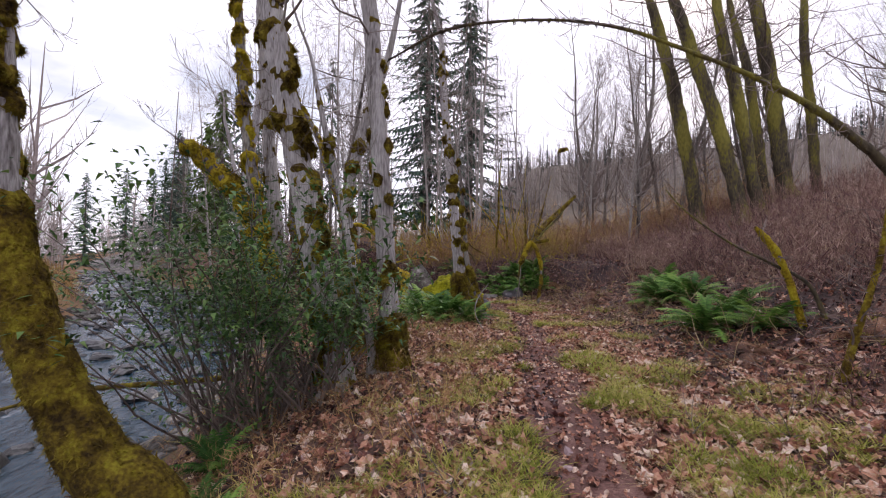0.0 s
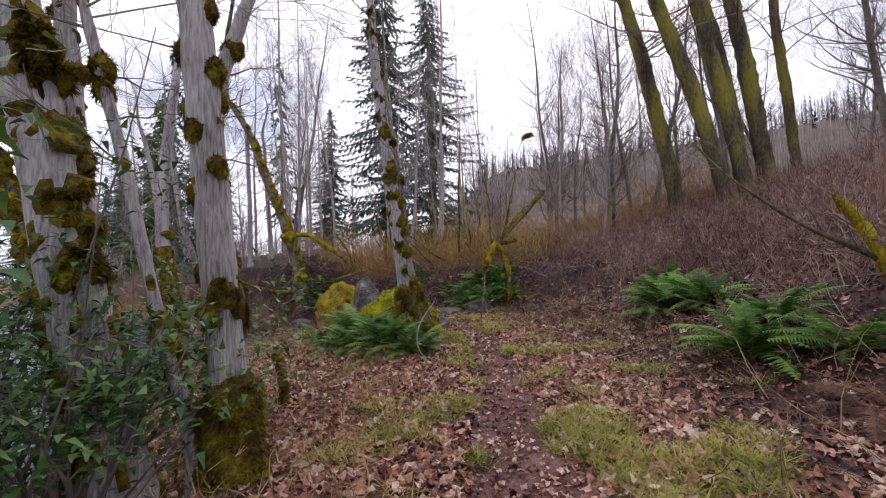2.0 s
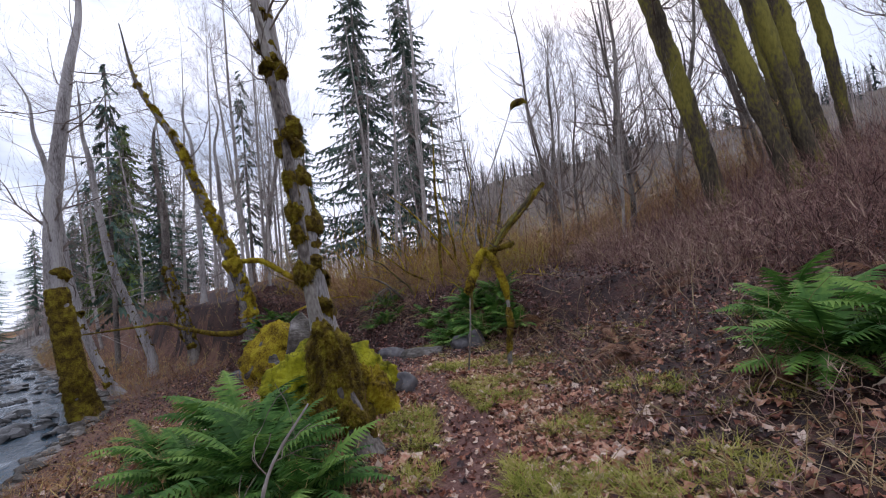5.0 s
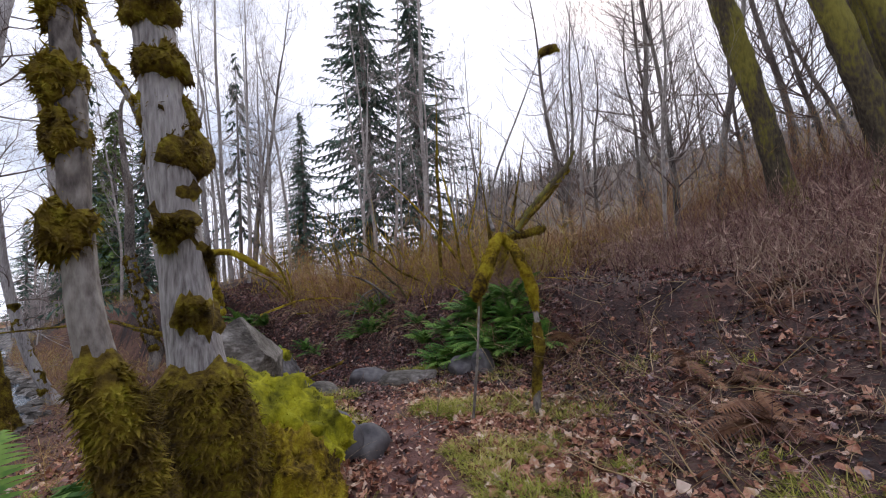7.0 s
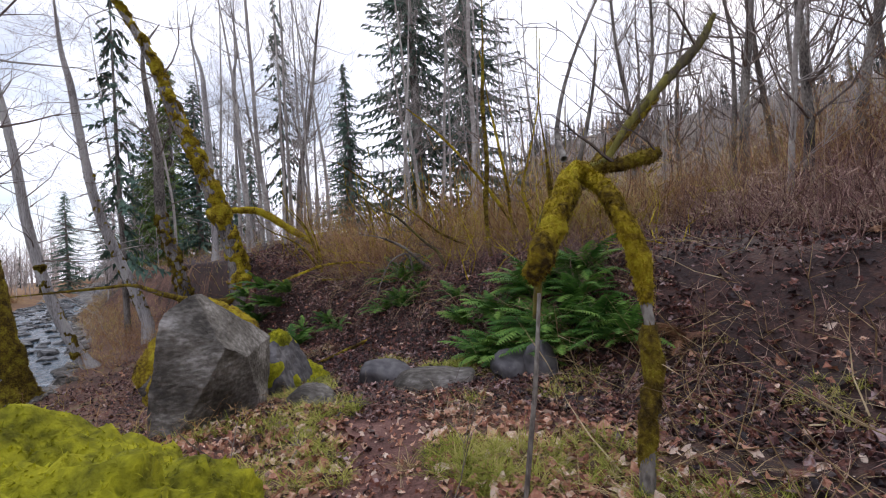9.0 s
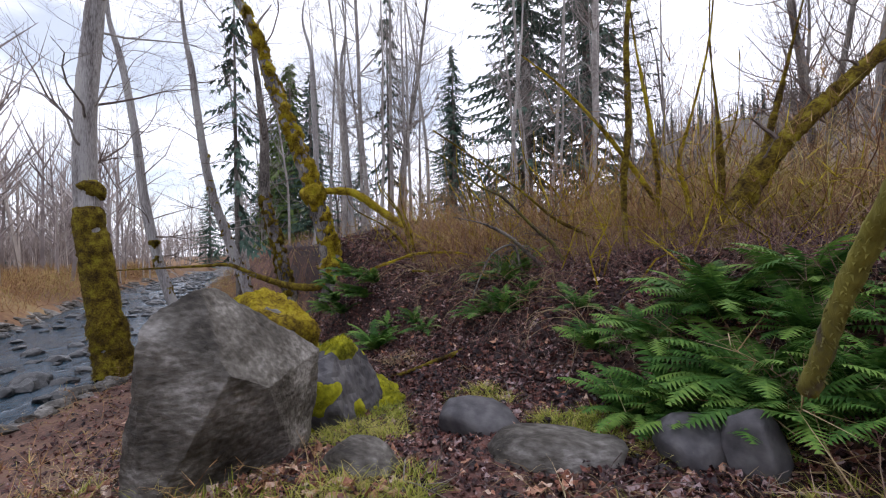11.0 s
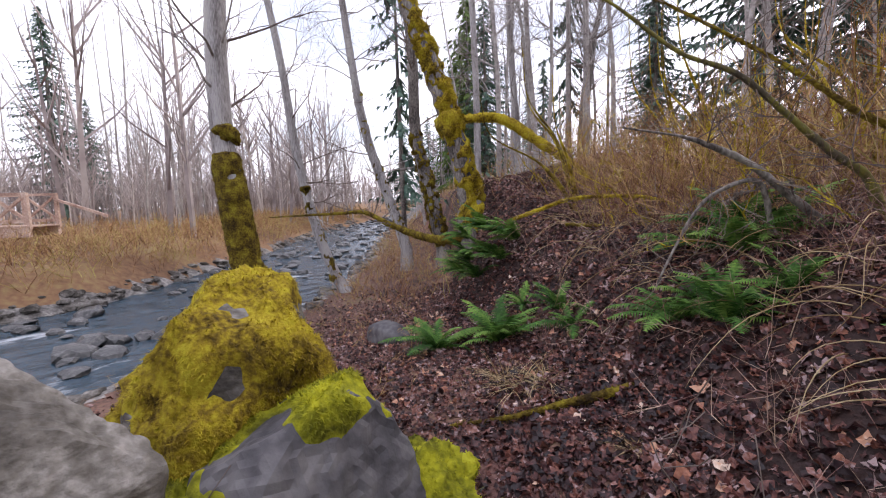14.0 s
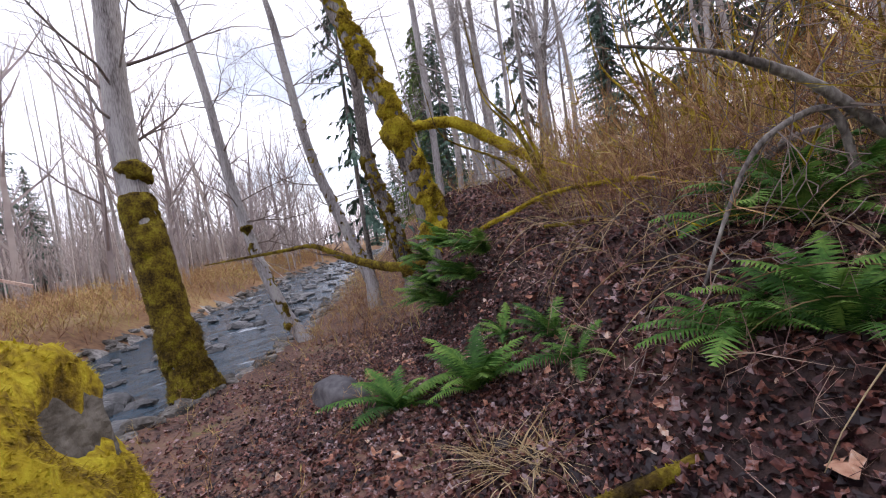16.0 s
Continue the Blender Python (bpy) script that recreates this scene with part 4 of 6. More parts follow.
spots, firs = [], []
while len(spots) < 2200:
    r, az = rng.uniform(75, 165), rng.uniform(-6, 95)
    x, y = r * math.sin(radians(az)), r * math.cos(radians(az))
    spots.append((rng.randint(0, 5), place(x, y, hz(x, y), rng.uniform(0, 6.28), rng.uniform(0.3, 0.6))))
while len(firs) < 620:
    r, az = rng.uniform(112, 185), rng.uniform(-2, 95)
    x, y = r * math.sin(radians(az)), r * math.cos(radians(az))
    firs.append((rng.randint(0, 3), place(x, y, hz(x, y), rng.uniform(0, 6.28), rng.uniform(0.3, 0.6))))
swarm("hill_woods", [far_bare(k) for k in range(6)], spots, FARWOOD, "bare brown woods over the hillside", "woods")
swarm("hill_firs", [far_fir(k) for k in range(4)], firs, FARFIR, "dark blue-green firs along the ridge", "woods")
def clear_of_bridge(x, y):
    """Open ground lies between the knoll and the bridge."""
    return not (14.5 < y < 24 and x > -37)


spots, firs = [], []
for k in range(300):
    y = rng.uniform(30, 330)
    x = float(edge(y)) + (rng.uniform(3, 60) if rng.random() < 0.4 else -12 - rng.uniform(0, 90))
    if math.hypot(x, y) > 60:
        spots.append((rng.randint(0, 5), place(x, y, hz(x, y), rng.uniform(0, 6.28), rng.uniform(1.3, 2.2), rng.gauss(0, 0.07), rng.gauss(0, 0.07))))
        if rng.random() < 0.2:
            firs.append((rng.randint(0, 3), place(x + 2, y + 5, hz(x + 2, y + 5), rng.uniform(0, 6.28), rng.uniform(0.5, 1.0))))
for k in range(190):
    x, y = -rng.uniform(45, 150), rng.uniform(-60, 60)
    spots.append((rng.randint(0, 5), place(x, y, hz(x, y), rng.uniform(0, 6.28), rng.uniform(1.1, 1.9))))
for k in range(70):
    y = rng.uniform(-2, 75)
    x = float(edge(y)) - 13 - rng.uniform(0, 26)
    if hz(x, y) > W + 0.25 and clear_of_bridge(x, y):
        spots.append((rng.randint(0, 5), place(x, y, hz(x, y), rng.uniform(0, 6.28), rng.uniform(0.9, 2.1), rng.gauss(0, 0.05), rng.gauss(0, 0.05))))
for k in range(1500):
    if k % 3:
        az, r = radians(rng.uniform(-75, 4)), rng.uniform(62, 140)
        x, y = r * math.sin(az), r * math.cos(az)
    else:
        y = rng.uniform(20, 75)
        x = float(edge(y)) - 24 - rng.uniform(0, 30)
    if hz(x, y) > W + 0.25 and clear_of_bridge(x, y):
        spots.append((rng.randint(0, 5), place(x, y, hz(x, y), rng.uniform(0, 6.28), rng.uniform(0.35, 0.85), rng.gauss(0, 0.08), rng.gauss(0, 0.08))))
swarm("river_woods", [far_crown(k + 20) for k in range(6)], spots, FARWOOD, "distant bare woods along the river", "woods")
swarm("river_firs", [far_fir(k + 20) for k in range(4)], firs, FARFIR, "distant firs along the river", "woods")


# ---- thickets ----
def brush_stem(seed, height, twigs, curve=0.25, thick=0.011):
    r, g = random.Random(seed), Geo()
    p, d = Vector((0, 0, -0.05)), Vector((r.gauss(0, curve), r.gauss(0, curve), 1)).normalized()
    pts, rad = [p.copy()], [thick]
    for i in range(4):
        p = p + d * height / 4
        pts.append(p.copy())
        rad.append(thick * (1 - 0.22 * (i + 1)))
        d = (d + Vector((r.gauss(0, curve), r.gauss(0, curve), 0.05))).normalized()
    g.tube(pts, rad, 3)
    for _ in range(twigs):
        i = r.randint(1, 4)
        a = r.uniform(0, 6.28)
        g.blade(pts[i], (math.cos(a), math.sin(a), r.uniform(0.2, 1.2)), height * r.uniform(0.15, 0.4), thick * 1.1, 0.1, 2)
    return g


low = [brush_stem(200 + k, 1.0, 12, 0.45) for k in range(8)]
tall = [brush_stem(220 + k, 2.4, 12, 0.17) for k in range(8)]
spots = []
for k in range(15000):
    x, y = 3.7 + abs(rng.gauss(0, 6.0)), rng.uniform(1.5, 40)
    if x < 4.3 + 0.8 * math.sin(y * 0.9) - (0.8 if y > 12 else 0):
        continue
    if x < 6.8 and y > 5 and rng.random() < 0.9:
        continue
    s = rng.uniform(0.35, 1.25) * (0.5 + 0.5 * min(1, (x - 3.6) / 4))
    spots.append((rng.randint(0, 7), place(x, y, hz(x, y), rng.uniform(0, 6.28), s, rng.gauss(0, 0.35), rng.gauss(0, 0.35))))
for k in range(500):
    x, y = rng.uniform(3.3, 6.5), rng.uniform(9, 21)
    spots.append((rng.randint(0, 7), place(x, y, hz(x, y), rng.uniform(0, 6.28), rng.uniform(0.2, 0.6), rng.gauss(0, 0.7), rng.gauss(0, 0.7))))
def wisp(seed, height):
    """A light upright brush stem with a few fine twigs."""
    r, g = random.Random(seed), Geo()
    p, d, pts = Vector((0, 0, -0.05)), Vector((r.gauss(0, 0.15), r.gauss(0, 0.15), 1)).normalized(), []
    for i in range(4):
        pts.append(p.copy())
        p = p + d * height / 3
        d = (d + Vector((r.gauss(0, 0.14), r.gauss(0, 0.14), 0.03))).normalized()
    g.tube(pts, [0.009, 0.007, 0.005, 0.002], 3)
    for _ in range(9):
        a, i = r.uniform(0, 6.28), r.randint(1, 3)
        g.blade(pts[i - 1].lerp(pts[i], r.random()), (math.cos(a), math.sin(a), r.uniform(0.6, 1.8)), height * r.uniform(0.12, 0.34), 0.010, 0.0, 1)
    return g


wisps = [wisp(300 + k, 2.6) for k in range(8)]
tops = []
for k in range(15000):
    x, y = 7.2 + abs(rng.gauss(0, 10.0)), rng.uniform(8, 62)
    tops.append((rng.randint(0, 7), place(x, y, hz(x, y), rng.uniform(0, 6.28), rng.uniform(0.25, 0.5 + 0.3 * rng.random() ** 2), rng.gauss(0, 0.2), rng.gauss(0, 0.2))))
swarm("slope_thicket", wisps, tops, BRUSH, "tall fine red-brown stems of leafless brush up the slope", "thicket")
sticks = [brush_stem(320 + k, 1.3, 3, 0.3, 0.007) for k in range(6)]
tops = []
for k in range(360):
    x, y = 3.0 + abs(rng.gauss(0, 1.8)), rng.uniform(5.5, 21)
    tops.append((rng.randint(0, 5), place(x, y, hz(x, y) + 0.05, rng.uniform(0, 6.28), rng.uniform(0.4, 1.2), rng.gauss(1.2, 0.35), rng.gauss(0, 0.3))))
swarm("bare_sticks", sticks, tops, STRAW, "pale bare sticks and canes strewn over the slope", "sticks")
swarm("slope_brush", low, spots, BRUSH, "dense red-brown leafless brush covering the slope", "brush")
spots = []
for k in range(4200):
    x, y = rng.uniform(-9, 18), 22.0 + abs(rng.gauss(0, 9))
    q = (x - 2.0) * 0.718 + (y - 18.9) * 0.696
    if q < 2.2 + abs(rng.gauss(0, 1.2)) or x < edge(y) + 5.5 or (x + 5.6) ** 2 + (y - 26.9) ** 2 < 0.6:
        continue
    spots.append((rng.randint(0, 7), place(x, y, hz(x, y), rng.uniform(0, 6.28), rng.uniform(0.3, 1.0 + 0.6 * rng.random() ** 3), rng.gauss(0, 0.28), rng.gauss(0, 0.28))))
for k in range(3200):
    x, y = rng.uniform(-3.5, 7.5), rng.uniform(23.0, 29)
    if (x - 2.0) * 0.718 + (y - 18.9) * 0.696 > 1.5:
        spots.append((rng.randint(0, 7), place(x, y, hz(x, y), rng.uniform(0, 6.28), rng.uniform(0.25, 0.75), rng.gauss(0, 0.4), rng.gauss(0, 0.4))))
bank = []
for k in range(2600):
    y = rng.uniform(5, 75)
    x = float(edge(y)) - 9 - abs(rng.gauss(0, 9))
    if hz(x, y) > W + 0.3:
        bank.append((rng.randint(0, 7), place(x, y, hz(x, y), rng.uniform(0, 6.28), rng.uniform(0.5, 1.7), rng.gauss(0, 0.3), rng.gauss(0, 0.3))))
swarm("bank_brush", low, bank, OSIER, "tawny leafless brush along the opposite bank", "brush")
swarm("tall_thicket", tall, spots, OSIER, "tall tan leafless thicket stems behind the knoll", "thicket")
spots = []
for k in range(7000):
    x, y = rng.uniform(-6.5, 4.5), rng.uniform(18.5, 27)
    q = (x - 2.0) * 0.718 + (y - 18.9) * 0.696
    if 0.5 < q < 3.4 and x > edge(y) + 5.5 and (q > 1.7 or rng.random() < 0.3):
        spots.append((rng.randint(0, 7), place(x, y, hz(x, y), rng.uniform(0, 6.28), rng.uniform(0.35, 1.0), rng.gauss(0, 0.65), rng.gauss(0, 0.65))))
stalks = [brush_stem(260 + k, 1.1, 14, 0.55, 0.005) for k in range(8)]
swarm("knoll_brush", stalks, spots, BRUSH, "tangled dead stalks hanging over the knoll's edge", "brush")
mossy = [brush_stem(280 + k, 2.0, 8, 0.32, 0.02) for k in range(8)]
spots = []
for k in range(480):
    x, y = rng.uniform(-5, 6), rng.uniform(20, 31)
    q = (x - 2.0) * 0.718 + (y - 18.9) * 0.696
    if 1.6 < q < 7 and (x + 5.6) ** 2 + (y - 26.9) ** 2 > 1.0:
        spots.append((rng.randint(0, 7), place(x, y, hz(x, y), rng.uniform(0, 6.28), rng.uniform(0.4, 1.0), rng.gauss(0, 0.45), rng.gauss(0, 0.45))))
swarm("mossy_thicket", mossy, spots, MOSS, "crooked thicket stems furred with yellow moss", "thicket")
spots = []
for k in range(8000):
    y = rng.uniform(2, 70)
    x = float(edge(y)) - float(np.interp(y, WIDE_Y, WIDE_X)) - 1.5 - abs(rng.gauss(0, 9))
    spots.append((rng.randint(0, 7), place(x, y, hz(x, y), rng.uniform(0, 6.28), rng.uniform(0.5, 1.5), rng.gauss(0, 0.25), rng.gauss(0, 0.25))))
for k in range(2600):
    y = rng.uniform(26, 70)
    x = float(edge(y)) + 1.0 + abs(rng.gauss(0, 4))
    spots.append((rng.randint(0, 7), place(x, y, hz(x, y), rng.uniform(0, 6.28), rng.uniform(0.5, 1.1), rng.gauss(0, 0.25), rng.gauss(0, 0.25))))
for k in range(4200):
    y = rng.uniform(1, 31)
    e, px = float(edge(y)), float(path_x(y))
    if y > 17 and rng.random() < 0.8:
        continue
    x = rng.uniform(e + 0.4, px - 1.0)
    spots.append((rng.randint(0, 7), place(x, y, hz(x, y), rng.uniform(0, 6.28), rng.uniform(0.2, 0.6), rng.gauss(0, 0.6), rng.gauss(0, 0.6))))
swarm("bank_brush", low, spots, OSIER, "tan dead stalks and brush along the river banks", "brush")


# ---- stones ----
def rock(name, x, y, z, radii, seed, material, label, cuts=14, shape=None, turn=0.0, rough=0.22, tilt=(0, 0), category="boulder", depth=0.72, faces=()):
    g = lump_geo(shape or ICO5, radii, seed, rough, 1.5, cuts, depth, faces)
    ob = new(name, mesh_of(name, g.v, g.f, material, shape is not None and shape is not ICO6))
    ob.matrix_world = pose(x, y, z, tilt[0], tilt[1], turn)
    return tagged(ob, label, category)


def moss_skin(name, x, y, z, radii, seed, material, label, cuts, rough, depth, cover, thick, count):
    """Moss that lies on a stone's own shape in patches, thickest on top."""
    g = lump_geo(ICO5, radii, seed, rough, 1.5, cuts, depth)
    keep = []
    for i, v in enumerate(g.v):
        h = cover + 1.3 * noise.noise(v * 2.4 + Vector((seed, 0, 0))) + 0.6 * noise.noise(v * 7) + 0.25 * v.normalized().z
        keep.append(h > 0.12)
        g.v[i] = v + v.normalized() * (thick * max(-0.25, min(1.0, h)) + max(0.0, min(1.0, h)) * thick * (0.5 * noise.noise(v * 11) + 0.3 * noise.noise(v * 24)))
    s = Geo()
    s.v, s.f = g.v, [f for f in g.f if all(keep[q] for q in f)]
    fuzz(g, surface_points(s, count, seed), 0.034, seed)
    ob = new(name, mesh_of(name, g.v, g.f, material, True))
    ob.location = (x, y, z)
    return tagged(ob, label, "moss")


def moss_coat(name, x, y, z, radii, seed, material, label, count=2500, length=0.03, rough=0.3, turn=0.0):
    g = lump_geo(ICO5, radii, seed, rough, 2.2)
    for i, v in enumerate(g.v):
        g.v[i] = v * (1 + 0.06 * noise.noise(v * 9) + 0.035 * noise.noise(v * 21))
    fuzz(g, surface_points(g, count, seed), length, seed)
    ob = new(name, mesh_of(name, g.v, g.f, material, True))
    ob.matrix_world = pose(x, y, z, 0, 0, turn)
    return tagged(ob, label, "moss")


rock("boulder", -0.97, 17.48, 0.42, (0.66, 0.97, 1.14), 321, ROCK, "large angular grey boulder beside the path", 14, ICO6, rough=0.045, depth=0.78,
     faces=[((0.62, 0.15, 0.75), 0.57), ((0.25, -0.95, 0.15), 0.64), ((-0.85, -0.35, 0.35), 0.66), ((0.75, -0.45, -0.45), 0.56), ((-0.25, 0.9, 0.35), 0.82), ((0.95, 0.3, 0.0), 0.68), ((-0.4, -0.1, 0.9), 0.78), ((0.3, -0.6, 0.7), 0.74)])
rock("boulder", -2.15, 19.3, 0.06, (0.9, 0.95, 0.95), 302, ROCK, "grey boulder mostly buried in moss", 10, rough=0.12, depth=0.74)
rock("boulder", -1.2, 19.2, -0.12, (0.72, 0.66, 0.75), 303, DARKROCK, "low dark boulder with yellow moss patches", 10, rough=0.10, depth=0.72)
moss_skin("boulder_moss", -2.15, 19.3, 0.06, (0.9, 0.95, 0.95), 302, MOSS, "golden moss blanket over a boulder", 10, 0.12, 0.74, 0.34, 0.10, 16000)
moss_skin("boulder_moss", -1.2, 19.2, -0.12, (0.72, 0.66, 0.75), 303, BRIGHTMOSS, "yellow moss creeping up a dark boulder", 10, 0.10, 0.72, -0.30, 0.07, 5000)
moss_coat("boulder_moss", -0.85, 19.75, -0.42, (0.38, 0.5, 0.36), 314, BRIGHTMOSS, "yellow moss at the foot of the boulders", 5000, 0.028, 0.25)
moss_coat("boulder_moss", -1.45, 18.6, -0.3, (0.5, 0.28, 0.45), 315, BRIGHTMOSS, "yellow moss between two boulders", 4500, 0.028, 0.25)
moss_coat("mossy_mound", 0.18, 14.15, 0.16, (0.90, 0.88, 0.78), 305, BRIGHTMOSS, "bright yellow-green moss mound at the tree root", 16000, 0.032, 0.28)
moss_coat("mossy_mound", 0.74, 13.45, -0.02, (0.42, 0.5, 0.62), 325, MOSS, "golden moss over the alder's roots", 9000, 0.035, 0.34)
moss_coat("mossy_mound", 0.42, 12.75, -0.25, (0.36, 0.3, 0.7), 316, DARKMOSS, "olive moss on a root at the alder's foot", 5000, 0.035, 0.34)
rock("stone", 1.22, 14.75, 0.0, (0.26, 0.26, 0.24), 306, DARKROCK, "grey stone at the edge of the path", 9, ICO3, rough=0.12)
rock("stone", 0.95, 14.6, 0.05, (0.28, 0.25, 0.36), 307, DARKROCK, "dark stone under the moss mound", 9, ICO3, rough=0.12)
rock("stone", 2.95, 18.2, 0.16, (0.24, 0.22, 0.28), 308, DARKROCK, "dark upright stone under the ferns", 8, ICO3, rough=0.12)
rock("stone", 1.62, 18.2, -0.02, (0.62, 0.36, 0.24), 309, ROCK, "flat grey stone embedded in the path", 8, ICO3, rough=0.12)
rock("stone", 0.75, 18.75, -0.08, (0.5, 0.32, 0.26), 310, DARKROCK, "flat dark stone embedded in the path", 8, ICO3, rough=0.12)
rock("stone", 0.15, 17.6, -0.06, (0.32, 0.3, 0.26), 318, ROCK, "grey stone against the big boulder", 8, ICO3, rough=0.12)
rock("stone", 2.6, 18.35, 0.02, (0.36, 0.3, 0.32), 319, DARKROCK, "dark stone among fern fronds", 8, ICO3, rough=0.12)
rock("stone", -4.6, 22.9, -0.75, (0.5, 0.35, 0.25), 320, DARKROCK, "flat dark stone on the bank path", 8, ICO3, rough=0.12)
for k in range(46):
    y = rng.uniform(1.0, 24)
    x = float(path_x(y)) + rng.gauss(0, 0.5)
    s = rng.uniform(0.02, 0.06)
    tagged(rock("pebble", x, y, hz(x, y) - 0.03, (s * 1.3, s, s * 0.8), 900 + k, rng.choice((ROCK, DARKROCK)), "small grey pebble pressed into the path", 6, ICO2, rng.uniform(0, 360), category="pebble"), group="pebbles on the path")

spots = []
for k in range(460):
    y = rng.uniform(2, 75)
    e, wd = float(edge(y)), float(np.interp(y, WIDE_Y, WIDE_X))
    x = e - rng.random() * wd
    s = rng.uniform(0.10, 0.34) + 0.25 * rng.random() ** 5
    if k < 40:
        ob = rock("river_rock", x, y, W - 0.02, (s * 1.3, s, s * 0.7), 400 + k, WETROCK, "dark wet rock breaking the river surface", 8, ICO3, rng.uniform(0, 360), category="rock")
        tagged(ob, group="rocks in the river")
    else:
        spots.append((k % 5, place(x, y, W, rng.uniform(0, 6.28), s, sz=s * 0.6)))
pebbles = [lump_geo(ICO2, (1.2, 1, 0.8), 500 + k, 0.3, 1.5, 8) for k in range(5)]
swarm("river_stones", pebbles, spots, WETROCK, "many dark stones standing in the river", "stones")
spots = []
for k in range(1800):
    y = rng.uniform(2, 60)
    e, wd = float(edge(y)), float(np.interp(y, WIDE_Y, WIDE_X))
    x = e - wd - rng.uniform(-0.4, 1.3) if rng.random() < 0.6 else e + rng.uniform(-0.5, 0.7)
    s = abs(rng.gauss(0, 0.13)) + 0.06
    spots.append((k % 5, place(x, y, hz(x, y), rng.uniform(0, 6.28), s, sz=s * 0.7)))
swarm("bank_stones", pebbles, spots, ROCK, "grey stones lining the water's edge", "stones")


# ---- ferns and shrubs ----
def frond_geo(seed, length=0.75):
    r, g = random.Random(seed), Geo()
    p, d = Vector((0, 0, 0)), Vector((1, 0, 1.15)).normalized()
    n = 24
    pts = [p.copy()]
    for i in range(n):
        d = (d + Vector((0.0, r.gauss(0, 0.01), -0.052))).normalized()
        p = p + d * length / n
        pts.append(p.copy())
    g.tube(pts[::3], [0.006 * (1 - 0.9 * i / 8) + 0.001 for i in range(len(pts[::3]))], 3)
    for i in range(2, n + 1):
        t = (pts[i] - pts[i - 1]).normalized()
        ln = length * 0.19 * math.sin(math.pi * (0.14 + 0.84 * i / n)) ** 0.7 + 0.01
        for sgn in (-1, 1):
            q = Vector((0, sgn, 0)) * 0.95 + t * 0.35 + Vector((0, 0, r.uniform(-0.25, 0.02)))
            g.blade(pts[i], q, ln * r.uniform(0.85, 1.1), 0.034 * length / 0.75, 0.25, 2, t)
    return g


FROND = [mesh_of("frond", g.v, g.f, FERN) for g in (frond_geo(601), frond_geo(602), frond_geo(603, 0.85))]


def fern(x, y, size=1.0, count=22, seed=0, label="glossy green sword fern with arching fronds", z=None, face=None):
    r = random.Random(seed)
    tree = thing("fern", (x, y, (hz(x, y) if z is None else z) - 0.02), label, "fern", "ferns under the trees")
    for k in range(count):
        ob = new("frond", r.choice(FROND))
        ob.parent = tree
        a = 2 * math.pi * k / count + r.gauss(0, 0.2) if face is None else radians(face) + r.gauss(0, 0.7)
        s = size * r.uniform(0.7, 1.2)
        ob.matrix_basis = Matrix.LocRotScale((0, 0, 0), Euler((r.gauss(0, 0.15), r.uniform(-0.55, 0.3), a)), (s, s, s))
    return tree


FERNS = [(5.4, 11.2, 1.35, 30), (6.0, 12.2, 1.2, 24), (5.9, 10.6, 1.1, 22), (4.75, 8.1, 1.15, 26), (5.3, 7.4, 1.0, 20), (5.7, 8.8, 1.0, 22)]
FERNS += [(0.05, 11.3, 1.2, 32), (0.55, 11.0, 0.95, 26), (-0.7, 11.6, 1.1, 24), (0.0, 12.1, 1.25, 28), (-0.6, 12.7, 1.3, 28), (-1.5, 12.6, 0.9, 20), (-0.35, 13.7, 1.0, 18)]
FERNS += [(2.25, 19.0, 0.85, 26), (2.8, 18.7, 0.95, 30), (3.35, 18.6, 1.0, 30), (1.95, 20.4, 0.7, 20), (4.0, 18.2, 0.9, 22), (3.7, 19.2, 1.0, 24)]
FERNS += [(2.6, 19.0, 1.0, 28), (3.2, 19.0, 1.15, 32), (3.2, 19.8, 1.2, 30), (2.55, 19.9, 1.0, 28), (3.9, 19.6, 1.0, 24), (3.0, 20.2, 0.9, 22), (3.8, 18.6, 0.9, 24)]
FERNS += [(0.1, 22.3, 0.7, 14), (0.55, 22.1, 0.75, 14), (0.5, 23.0, 0.7, 14), (-1.5, 23.2, 0.7, 12), (-2.35, 23.0, 1.0, 16), (-1.6, 2.9, 0.8, 18), (-2.6, 5.0, 0.8, 14), (-2.2, 3.9, 0.7, 14)]
for k, (x, y, s, c) in enumerate(FERNS):
    fern(x, y, s, int(c * 1.5), 620 + k)
for k, (x, y, s, c) in enumerate([(-3.15, 22.6, 1.0, 18), (-1.15, 22.85, 0.65, 14), (0.54, 22.25, 0.65, 13), (0.22, 22.5, 0.55, 12), (0.4, 23.4, 0.95, 20), (0.75, 23.2, 0.8, 16), (0.95, 22.3, 0.6, 12), (0.05, 23.3, 0.7, 14), (-2.4, 23.8, 0.6, 12), (1.8, 21.2, 0.7, 14)]):
    fern(x, y, s, c, 690 + k, "small bright green fern on the knoll's dark face")
for k, (x, y, z) in enumerate([(-4.2, 25.25, 1.0), (-3.7, 25.1, 0.9), (-4.75, 25.45, 0.75), (-3.2, 24.9, 0.85), (-4.05, 25.1, 0.5), (-4.6, 25.3, 0.3), (-3.55, 24.9, 0.45), (-4.25, 25.1, 0.0), (-4.85, 25.4, 0.0)]):
    fern(x, y, 0.78, 17, 660 + k, "green ferns hanging over the knoll's cut edge", z, face=-120)


